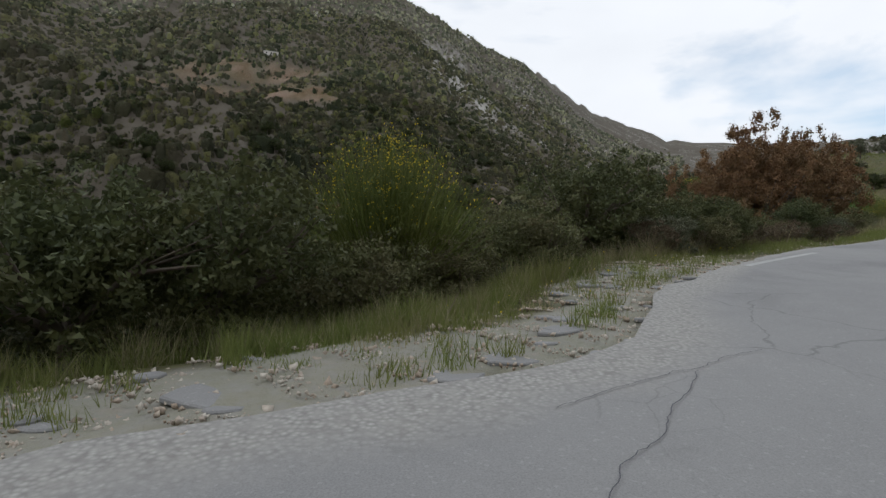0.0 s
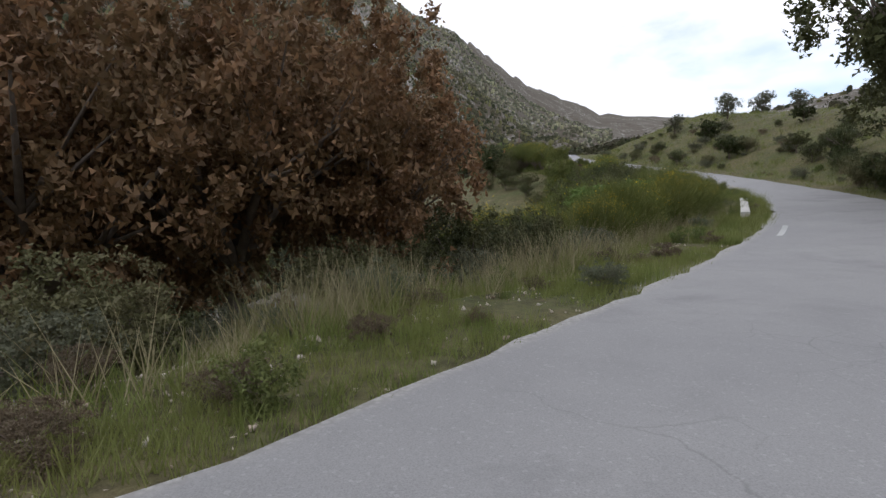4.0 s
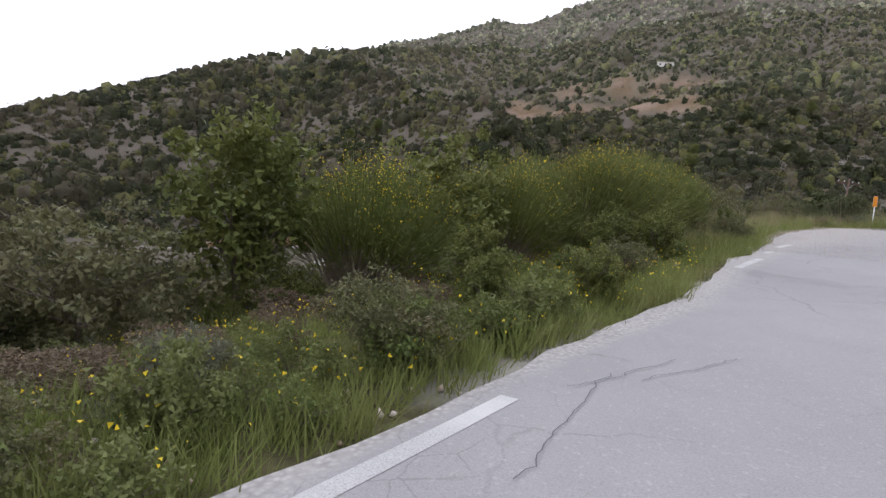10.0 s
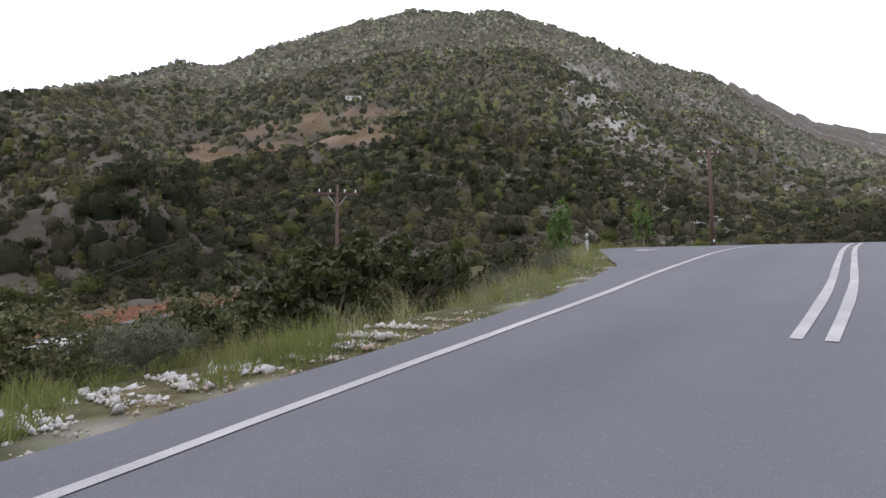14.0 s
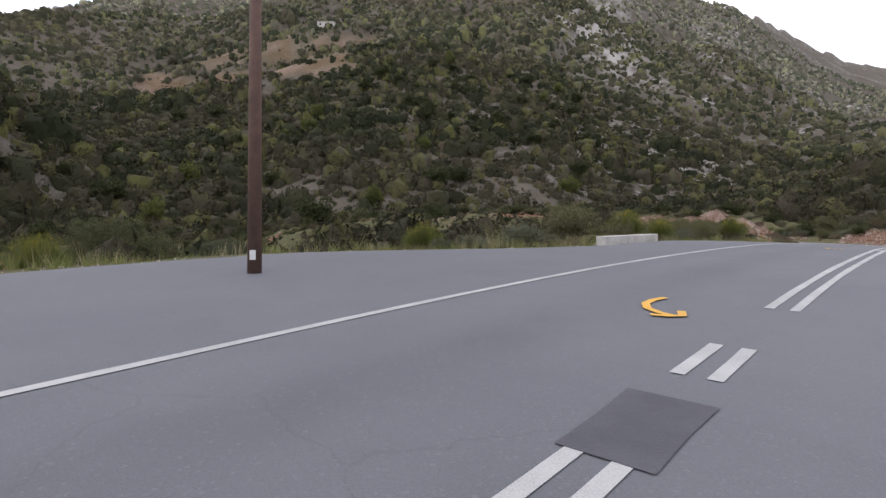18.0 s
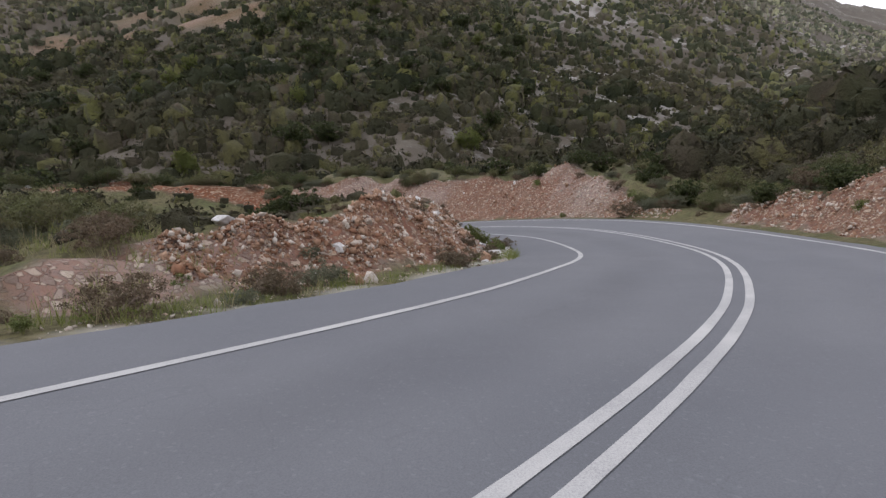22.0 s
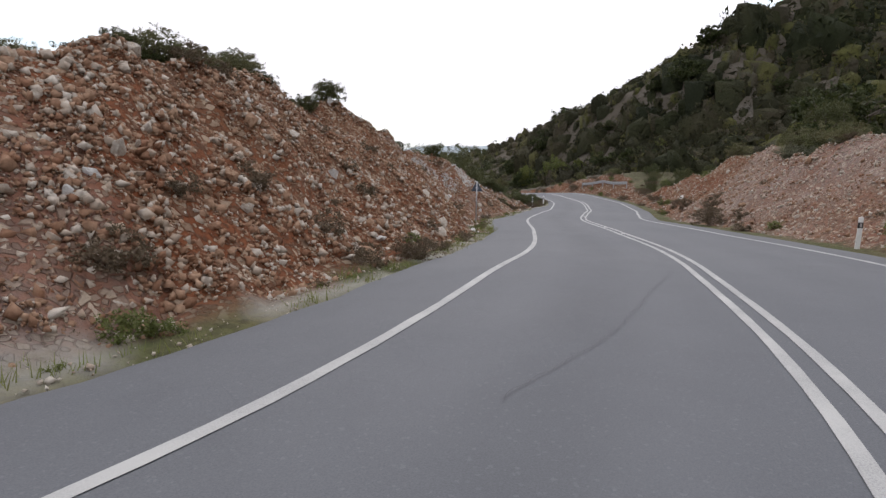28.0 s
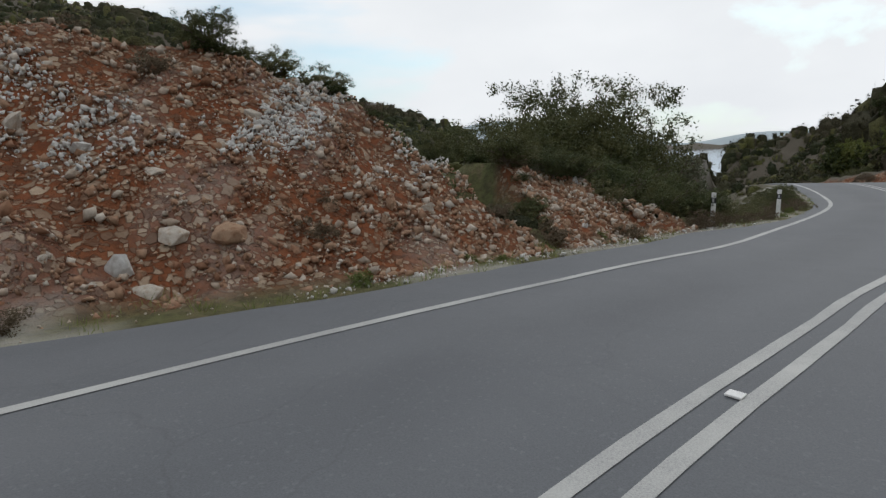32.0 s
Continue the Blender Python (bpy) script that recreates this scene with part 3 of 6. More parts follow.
# cut banks beside the road: height of the bank by station
MOUND_L = table((184, 0.0), (188, 0.9), (194, 1.0), (198, 1.5), (205, 1.75), (211, 1.6), (215, 1.45), (221, 2.0), (226, 2.6), (231, 3.1), (235, 3.7), (240, 4.4), (248, 4.3), (253, 4.4), (256, 4.25), (258, 3.8),
                (260, 3.5), (261.7, 2.45), (262.6, 0.4), (263.6, 0.25), (264.6, 1.6), (266.3, 1.8), (268, 1.1), (269.6, 0.2), (272, 0), (420, 0))
MOUND_R = table((176, 0), (180, 2.5), (196, 3.0), (203, 2.8), (206, 1.2), (209, 0.3), (214, 0.4), (217, 2.2), (220, 3.3), (226, 3.2), (230, 4.0), (236, 4.4), (244, 3.6), (250, 3.2), (256, 3.4), (262, 4.0),
                (272, 3.8), (278, 1.0), (282, 0.6), (288, 2.0), (312, 2.2), (340, 2.6), (375, 2.4), (390, 0), (400, 0))
FOOT_L = table((180, 1.5), (190, 1.6), (200, 1.3), (208, 0.9), (216, 0.8), (300, 0.8))
FOOT_R = table((180, 1.5), (205, 1.3), (300, 1.0))


def road_level(s, u, i):
    return WAY[i, 2] + np.clip(u, EDGE_R(s) - 1, EDGE_L(s) + 1) * np.tan(np.radians(BANK(s)))


def terrain(x, y):
    """Ground height, and the kinds of soil (red cut earth, grassy verge, pale gravel)."""
    s, u, d, i = near(x, y)
    t_far = hills(x, y)
    rl = road_level(s, u, i)
    el, er = EDGE_L(s), EDGE_R(s)
    ol, orr = np.maximum(u - el, 0), np.maximum(er - u, 0)
    n1, n2 = wave(x, y, 4.5, 0.4), wave(x, y, 1.3, 2.2)
    # left: verge, then a fall to the valley on the old road; banks beside the cutting
    fall = np.interp(s, (-40, 60, 100, 112, 150, 170, 184, 230, 262, 275, 420), (0.30, 0.36, 0.36, 0.45, 0.42, 0.10, 0.05, 0.05, 0.05, 0.5, 0.6))
    vw = np.interp(s, (-40, 30, 60, 110, 130, 420), (2.4, 2.0, 1.2, 2.2, 1.2, 0.8))
    left = -0.06 - 0.03 * np.minimum(ol, vw) - fall * np.maximum(ol - vw, 0)
    hm = MOUND_L(s)
    fl = FOOT_L(s)
    rise = np.clip((ol - fl) * (0.82 + 0.1 * n1), 0, None)
    crest = hm * (1 + 0.03 * n1)
    bank_l = np.where(rise < crest, rise, crest - np.minimum(np.maximum(rise - crest - 1, 0) * 0.22, 0.35 * crest) - np.maximum(rise - crest - 9, 0) * 0.35)
    left = np.where(hm > 0.05, np.maximum(left, -0.06 + bank_l), left)
    right = -0.06 + np.where(s < 112, 0.1 * orr + (0.27 + 0.08 * smooth(62, 76, s)) * np.maximum(orr - 2, 0), 0.02 * orr + 0.12 * np.maximum(orr - 3, 0))
    hr, fr = MOUND_R(s), FOOT_R(s)
    rise_r = np.clip((orr - fr) * (0.78 + 0.1 * n1), 0, None)
    bank_r = np.where(rise_r < hr * (1 + 0.1 * n1), rise_r, hr * (1 + 0.1 * n1) + np.minimum((rise_r - hr) * 0.1, 0.5))
    right = np.where(hr > 0.05, -0.06 + np.maximum(bank_r, 0), right)
    on = (u <= el) & (u >= er)
    side = np.where(u > el, left, np.where(u < er, right, -0.10))
    rough = np.where(on, 0, smooth(0.2, 2.5, ol + orr)) * (n1 * 0.10 + n2 * 0.05)
    lumps = np.where((hm > 0.4) & (ol > fl) | (hr > 0.4) & (orr > fr), n1 * 0.1 + n2 * 0.13 + wave(x, y, 0.9, 6.0) * 0.1, 0)
    corridor = rl + side + rough + lumps
    w0 = np.where(u > 0, np.interp(s, (100, 170, 186, 262, 275), (16, 18, 15, 13, 12)), 14)
    w1 = np.where(u > 0, np.interp(s, (100, 170, 186, 262, 275), (42, 60, 46, 30, 30)), 46)
    w = smooth(w0, w1, np.where(on, 0, d))
    lake = smooth(-330, -560, x) * smooth(-2900, -2400, x) * smooth(-70, -170, y)
    t_far = np.maximum(t_far * (1 - lake) + lake * np.minimum(t_far, -45), ridged(x, y, CAPE, 0.5))
    h = corridor * (1 - w) + t_far * w
    face_l = (hm > 0.4) & (ol > fl - 0.2) & (rise < crest + np.interp(s, (216, 224, 236, 246), (0.25, 2.6, 2.6, 0.5)))
    face_r = (hr > 0.4) & (orr > fr - 0.2) & (rise_r < hr * (1 + 0.1 * n1) + 0.25)
    red = np.where(face_l | face_r, 1.0, 0.0)
    grass = (1 - smooth(10, 34, d)) * (1 - red) * smooth(300, 280, s)
    broken = np.interp(s, (-10, 0, 9, 13, 100, 180, 190), (1.7, 1.7, 1.3, 0.1, 0.1, 0.1, 0.35))
    pale = np.where((ol > 0) & (ol < broken * (1 + 0.5 * n1) + 0.1 * n2), 0.4, 0)
    pale = np.maximum(pale, np.where((s > 101) & (s < 122) & (ol > 0) & (ol < 0.6 + 0.5 * n1) & (s < 117), 0.5, 0))
    pale = np.maximum(pale, np.where((s > 274) & (s < 290) & (u > el + 0.6) & (u < el + 3.5), 0.7 * smooth(-0.3, 0.3, n1 + 0.2), 0))
    pale = np.maximum(pale, np.where((s > 250) & (s < 262) & face_l & (n1 + 0.5 * n2 > 0.1), 0.15, 0))
    pale = np.maximum(pale, np.where((face_l & (s < 227)) | (face_r & (s < 262)), 0.2 * smooth(-0.5, 0.6, wave(x, y, 9, 5.5) + 0.4 * n2) + 0.08, 0))
    fill = (s > 318) & (s < 352) & (ol > 0.8) & (ol < 9)
    pale = np.maximum(pale, np.where(fill, 0.85 * smooth(-0.5, 0.1, n1 + 0.3 * n2), 0))
    # terraced fields high on the hill, a scree below the crag
    fa = np.degrees(np.arctan2(EYE_X - x, y - EYE_Y)) + 2.5 * wave(x, y, 40, 9.0)
    fd = np.hypot(x - EYE_X, y - EYE_Y)
    fh = h + 3.0 * wave(x, y, 60, 2.0)
    low_field = smooth(22, 24, fa) * smooth(46, 42, fa) * smooth(82, 86, fh) * smooth(103, 100, fh)
    top_field = smooth(21, 24, fa) * smooth(39, 35, fa) * smooth(107, 110, fh) * smooth(134, 127, fh)
    field = np.maximum(low_field, top_field * 0.8) * ((fd > 215) & (fd < 460))
    step = 0.5 + 0.5 * np.sin(h * 1.6 + 0.6 * wave(x, y, 25, 1.0))
    red = np.maximum(red, field * (0.4 + 0.35 * step) * smooth(-0.9, 0.2, wave(x, y, 16, 5.0)))
    pale = np.maximum(pale, field * 0.14 * step)
    grass = np.maximum(grass, field * 0.75)
    scree = np.exp(-((x - 30 + (y - 480) * 0.12 + 14 * wave(x, y, 50, 3.0)) / 26) ** 2) * smooth(390, 450, y) * (1 - smooth(640, 720, y))
    scree = np.maximum(scree, np.exp(-((x - 62 + 10 * wave(x, y, 40, 1.5)) / 22) ** 2) * smooth(285, 310, y) * (1 - smooth(350, 370, y)) * 0.8)
    pale = np.maximum(pale, 0.55 * scree * smooth(-0.2, 0.5, wave(x, y, 9, 8.0) + 0.3))
    return h, np.stack([np.clip(red, 0, 1), np.clip(grass, 0, 1), np.clip(pale, 0, 1)], 1)


def level(x, y):
    return float(terrain(np.array([x], float), np.array([y], float))[0][0])


def on_road(s, u, up=0.0):
    """A place beside the road line by station and offset, on the ground."""
    i = int(np.abs(SOFW - s).argmin())
    x, y = WAY[i, 0] + LEFT[i, 0] * u, WAY[i, 1] + LEFT[i, 1] * u
    return x, y, level(x, y) + up, math.degrees(math.atan2(TAN[i, 1], TAN[i, 0]))


# ---- mesh helpers ----
def mesh_of(name, verts, faces, mats, smooth_shade=False, colours=None, index=None):
    me = bpy.data.meshes.new(name)
    me.from_pydata(np.asarray(verts).tolist() if not isinstance(verts, list) else verts, [], np.asarray(faces).tolist() if not isinstance(faces, list) else faces)
    for m in mats if isinstance(mats, (list, tuple)) else [mats]:
        me.materials.append(m)
    if smooth_shade:
        me.shade_smooth()
    if index is not None:
        me.polygons.foreach_set("material_index", np.asarray(index, np.int32))
    if colours is not None:
        at = me.color_attributes.new("zone", "FLOAT_COLOR", "POINT")
        at.data.foreach_set("color", np.concatenate([colours, np.ones((len(colours), 1))], 1).astype(np.float32).ravel())
    me.update()
    return me


def fast_mesh(name, verts, faces, mats, index=None, smooth_shade=False, tone=None):
    """A mesh straight from arrays; all faces have the same number of corners."""
    verts, faces = np.ascontiguousarray(verts, np.float32), np.ascontiguousarray(faces, np.int32)
    me = bpy.data.meshes.new(name)
    n, k = faces.shape
    me.vertices.add(len(verts))
    me.vertices.foreach_set("co", verts.ravel())
    me.loops.add(n * k)
    me.loops.foreach_set("vertex_index", faces.ravel())
    me.polygons.add(n)
    me.polygons.foreach_set("loop_start", np.arange(0, n * k, k, dtype=np.int32))
    for m in mats if isinstance(mats, (list, tuple)) else [mats]:
        me.materials.append(m)
    if tone is not None:
        me.attributes.new("tone", "FLOAT", "POINT").data.foreach_set("value", np.asarray(tone, np.float32))
    if index is not None:
        me.polygons.foreach_set("material_index", np.asarray(index, np.int32))
    me.update(calc_edges=True)
    if smooth_shade:
        me.shade_smooth()
    return me


def part(name, me, parent=None, label="", m=None):
    """Links a mesh (or a bmesh with a material) as one object, under a thing or part."""
    ob = new(name, me)
    if parent is not None:
        ob.parent = parent
    if m is not None:
        ob.matrix_basis = m
    return tagged(ob, label)


def from_bm(name, bm, mat, smooth_shade=False):
    me = bpy.data.meshes.new(name)
    bm.to_mesh(me)
    bm.free()
    me.materials.append(mat)
    if smooth_shade:
        me.shade_smooth()
    return me


def grid_faces(nr, nc):
    a = (np.arange(nr - 1)[:, None] * nc + np.arange(nc - 1)[None, :]).ravel()
    return np.stack([a, a + 1, a + nc + 1, a + nc], 1)


def axis(lo, hi, step, far_lo, far_hi, grow):
    mid = np.arange(lo, hi + step, step)
    def out(start, end):
        v, st, p = [], step, start
        while p < end:
            st *= grow
            p += st
            v.append(p)
        return np.array(v)
    return np.concatenate([lo - out(0, lo - far_lo)[::-1], mid, mid[-1] + out(0, far_hi - mid[-1])])


# ---- the ground, one sheet to the horizon ----
gx, gy = axis(-20, 92, 0.5, -4200, 2600, 1.042), axis(-12, 206, 0.5, -2600, 2800, 1.042)
GX, GY = np.meshgrid(gx, gy)
gh, gz = terrain(GX.ravel(), GY.ravel())
gv = np.stack([GX.ravel(), GY.ravel(), gh], 1)
ground = tagged(new("ground", mesh_of("ground", gv, grid_faces(len(gy), len(gx)), MAT_GROUND, True, gz)), "stony hillside soil with dry grass and red earth cuttings", "ground", kind="structure")

wv = [(-4200, -2600, -30), (-350, -2600, -30), (-350, 2800, -30), (-4200, 2800, -30)]
tagged(new("water", mesh_of("water", wv, [(0, 1, 2, 3)], MAT_WATER)), "bright calm lake beyond the last bend", "water", kind="structure")



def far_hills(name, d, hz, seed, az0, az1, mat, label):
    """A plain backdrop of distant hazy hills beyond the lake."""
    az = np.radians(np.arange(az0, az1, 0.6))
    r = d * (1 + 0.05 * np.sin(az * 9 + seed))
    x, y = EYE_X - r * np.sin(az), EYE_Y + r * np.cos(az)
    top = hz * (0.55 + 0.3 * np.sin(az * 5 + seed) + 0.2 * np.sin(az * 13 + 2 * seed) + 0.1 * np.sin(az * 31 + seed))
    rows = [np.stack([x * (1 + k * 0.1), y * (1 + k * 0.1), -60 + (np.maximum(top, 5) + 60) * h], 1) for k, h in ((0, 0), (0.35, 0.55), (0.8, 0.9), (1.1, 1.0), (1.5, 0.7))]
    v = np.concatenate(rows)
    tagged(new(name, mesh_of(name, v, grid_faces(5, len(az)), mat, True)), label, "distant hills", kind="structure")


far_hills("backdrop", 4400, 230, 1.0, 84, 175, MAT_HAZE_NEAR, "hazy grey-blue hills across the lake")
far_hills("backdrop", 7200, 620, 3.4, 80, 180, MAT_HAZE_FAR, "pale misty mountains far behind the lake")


def ribbon(s0, s1, fu0, fu1, lift, step=0.5, cross=2, ragged=0.0, lower=0.0):
    """A strip along the road between two offsets, lying on the road's plane."""
    k = np.where((SOFW >= s0) & (SOFW <= s1))[0]
    if len(k) < 2:
        k = np.arange(np.abs(SOFW - s0).argmin(), np.abs(SOFW - s0).argmin() + 3)
    s = SOFW[k]
    a, b_ = fu0(s) if callable(fu0) else np.full(s.shape, fu0), fu1(s) if callable(fu1) else np.full(s.shape, fu1)
    if ragged:
        a = a + ragged * (wave(WAY[k, 0], WAY[k, 1], 1.7, 3.0) + 0.6 * wave(WAY[k, 0], WAY[k, 1], 0.5, 1.0))
        b_ = b_ + ragged * (wave(WAY[k, 0], WAY[k, 1], 1.9, 5.0) + 0.6 * wave(WAY[k, 0], WAY[k, 1], 0.6, 2.0))
    f = np.linspace(0, 1, cross)
    u = a[:, None] * (1 - f) + b_[:, None] * f
    x, y = WAY[k, 0][:, None] + LEFT[k, 0][:, None] * u, WAY[k, 1][:, None] + LEFT[k, 1][:, None] * u
    z = WAY[k, 2][:, None] + u * np.tan(np.radians(BANK(s)))[:, None] + lift
    if lower:
        z[:, 0] -= lower
        z[:, -1] -= lower
    return np.stack([x.ravel(), y.ravel(), z.ravel()], 1), grid_faces(len(k), cross)


def crumble(v):
    """How far the old surface has broken up into gravel: along its left edge, and all over the junction."""
    ns, nu, _, _ = near(v[:, 0], v[:, 1])
    inward = EDGE_L(ns) - nu
    reach = np.interp(ns, (-10, 0, 7, 12, 90, 97, 102, 106, 114, 118), (1.3, 1.3, 1.1, 0.25, 0.25, 0.6, 0.9, 2.9, 3.4, 1.0))
    return np.stack([np.clip(1.15 - inward / reach, 0, 1), inward * 0, inward * 0], 1)


# the old surface ends in a slanting ragged edge over the main road
OLD_END = table((111, 9), (112, 4.6), (113.4, 3.4), (114.1, 2.5), (115.1, 2.15), (116.6, 1.65), (117.5, 0.9), (118.3, -0.5), (119, -2.5))
v, f = ribbon(-70, 118.9, EDGE_R, lambda s: np.minimum(EDGE_L(s), OLD_END(s)), 0.0, cross=25, ragged=0.12)
loose = crumble(v)
ends = np.tile(np.linspace(0, 1, 25) ** 6, len(v) // 25) * smooth(112, 114, near(v[:, 0], v[:, 1])[0])
loose[:, 0] = np.maximum(loose[:, 0], ends)
tagged(new("road", mesh_of("old_road", v, f, MAT_OLD, True, loose)), "narrow old road of pale cracked asphalt", "road", kind="structure")
v, f = ribbon(110.4, 400, EDGE_R, EDGE_L, -0.004, cross=41, ragged=0.05, lower=0.05)
ns, nu, _, _ = near(v[:, 0], v[:, 1])
mid_l, mid_r = (LANE_L(ns) + LANE_C(ns)) / 2, (LANE_R(ns) + LANE_C(ns)) / 2
worn = sum(np.exp(-((nu - m - o) / 0.36) ** 2) for m in (mid_l, mid_r) for o in (-0.75, 0.75))
worn = np.stack([np.clip(worn, 0, 1), np.exp(-((nu - mid_l) / 0.5) ** 2), worn * 0], 1)
tagged(new("road", mesh_of("new_road", v, f, MAT_NEW, True, worn)), "wide main road of grey asphalt", "road", kind="structure")


def line(s0, s1, u, width, label, mat=MAT_PAINT, lift=0.003, ragged=0.006):
    fu = u if callable(u) else (lambda s: np.full(np.shape(s), u))
    v, f = ribbon(s0, s1, lambda s: fu(s) - width / 2, lambda s: fu(s) + width / 2, lift, ragged=ragged)
    tagged(new("lane_line", mesh_of("lane_line", v, f, mat)), label, "road marking", kind="structure")


line(115.8, 400, LANE_L, 0.12, "worn white edge line painted on grey asphalt")
for a, b_ in ((123.2, 143.8), (145.3, 146.8), (148.3, 150.9), (152.2, 154.0), (155.5, 400)):
    line(a, b_, lambda s: LANE_C(s) + 0.05, 0.105, "white line of the painted double centre line")
    line(a, b_, lambda s: LANE_C(s) - 0.2, 0.105, "white line of the painted double centre line")
for a, b_ in ((143.7, 145.4), (146.7, 148.4), (150.8, 152.3)):
    line(a, b_, lambda s: LANE_C(s) - 0.08, 0.52, "dark patch that covers the old centre line", MAT_TAR, 0.005, 0.05)
line(113, 400, LANE_R, 0.13, "white edge line on the outer side of the main road")
for a, b_, u in ((10, 14.6, 2.85), (24.4, 31.5, table((24.4, 2.85), (26.4, 2.55), (31.5, 2.35))), (46.8, 50, 1.75), (72, 91.2, table((72, 1.33), (76, 1.45), (79, 1.6), (83, 1.65), (88, 1.62), (91.5, 1.5))), (97.8, 99.6, 1.82), (100.1, 101.4, 1.95), (101.9, 103.2, 2.08)):
    line(a, b_, u, 0.13, "faded white edge line on the old road")


# ---- foliage builders ----
RNG = np.random.default_rng(11)


def dome(rings, sides):
    """A hemisphere of rings and sides as unit vertices and triangles, open below."""
    v, f = [], []
    for r in range(rings):
        a = math.pi / 2 * r / rings
        for k in range(sides):
            b = 2 * math.pi * (k + 0.5 * (r % 2)) / sides
            low = 0.78 if r == 0 else 1.0
            v.append((low * math.cos(a) * math.cos(b), low * math.cos(a) * math.sin(b), math.sin(a) if r else -0.6))
    v.append((0, 0, 1))
    for r in range(rings - 1):
        for k in range(sides):
            a, b, c, d = r * sides + k, r * sides + (k + 1) % sides, (r + 1) * sides + k, (r + 1) * sides + (k + 1) % sides
            f += [(a, b, c), (b, d, c)]
    for k in range(sides):
        f.append(((rings - 1) * sides + k, (rings - 1) * sides + (k + 1) % sides, rings * sides))
    return np.array(v), np.array(f)


def clumps(name, places, sizes, rings, sides, mat, jag=0.3, sprigs=0, flake=1.0):
    """Many uneven bushes in one mesh: places (n, 3), sizes (n, 3). sprigs: leafy flakes on the skin of each bush."""
    tv, tf = dome(rings, sides)
    n, k = len(places), len(tv)
    tone = RNG.random(n)
    jit = 1 + jag * (RNG.random((n, k, 1)) * 2 - 1)
    ang = RNG.random(n) * 6.283
    v = tv[None] * jit
    if sprigs:
        v = v * 0.8
    x = v[..., 0] * np.cos(ang)[:, None] - v[..., 1] * np.sin(ang)[:, None]
    y = v[..., 0] * np.sin(ang)[:, None] + v[..., 1] * np.cos(ang)[:, None]
    v = (np.stack([x, y, v[..., 2]], 2) * sizes[:, None, :] + places[:, None, :]).reshape(-1, 3)
    f = (tf[None] + (np.arange(n) * k)[:, None, None]).reshape(-1, 3)
    t = np.clip(np.repeat(tone, k) + RNG.normal(size=n * k) * 0.1, 0, 1)
    if sprigs:
        d = RNG.normal(size=(n, sprigs, 3))
        d[..., 2] = np.abs(d[..., 2])
        d /= np.linalg.norm(d, axis=2)[..., None]
        c = d * (0.8 + 0.32 * RNG.random((n, sprigs, 1)))
        a, b = RNG.normal(size=(2, n, sprigs, 3)) * 0.5
        a, b = a + d * 0.25, b + d * 0.1
        w = (0.13 + 0.16 * RNG.random((n, sprigs, 1))) * flake
        q = np.stack([c - a * w, c + b * w, c + a * w], 2).reshape(n, sprigs * 3, 3)
        q = (q * sizes[:, None, :] + places[:, None, :]).reshape(-1, 3)
        f = np.concatenate([f, np.arange(n * sprigs * 3).reshape(-1, 3) + len(v)])
        v = np.concatenate([v, q])
        t = np.concatenate([t, np.clip(np.repeat(tone, sprigs * 3) + np.repeat(RNG.normal(size=n * sprigs) * 0.15, 3), 0, 1)])
    return fast_mesh(name, v, f, mat, tone=t)


def leaves(points, size, spread=0.5, up=0.3, aspect=0.55):
    """A small pointed leaf at each point, turned at random."""
    n = len(points)
    d = RNG.normal(size=(n, 3))
    d[:, 2] = d[:, 2] * spread + up
    d /= np.linalg.norm(d, axis=1)[:, None]
    e = np.cross(d, RNG.normal(size=(n, 3)))
    e /= np.linalg.norm(e, axis=1)[:, None] + 1e-9
    s = size * (0.6 + 0.8 * RNG.random((n, 1)))
    a, b = d * s, e * s * aspect
    v = np.stack([points - a * 0.5 - b * 0.5, points - a * 0.4 + b * 0.5, points + a * 0.6], 1).reshape(-1, 3)
    return v, np.arange(n * 3).reshape(n, 3)


def tube(p0, p1, r0, r1, sides=5):
    p0, p1 = np.array(p0, float), np.array(p1, float)
    ax = p1 - p0
    ax /= np.linalg.norm(ax) + 1e-9
    u = np.cross(ax, (0.31, 0.9, 0.22))
    u /= np.linalg.norm(u)
    w = np.cross(ax, u)
    a = np.arange(sides) * 2 * math.pi / sides
    ring = np.cos(a)[:, None] * u + np.sin(a)[:, None] * w
    v = np.concatenate([p0 + ring * r0, p1 + ring * r1])
    k = np.arange(sides)
    return v, np.stack([k, (k + 1) % sides, (k + 1) % sides + sides, k + sides], 1)


def split(f):
    """Quads as triangles."""
    return np.concatenate([f[:, (0, 1, 2)], f[:, (0, 2, 3)]])


def joined(pieces):
    vs, fs, o = [], [], 0
    for v, f in pieces:
        vs.append(v)
        fs.append(f + o)
        o += len(v)
    return np.concatenate(vs), np.concatenate(fs)


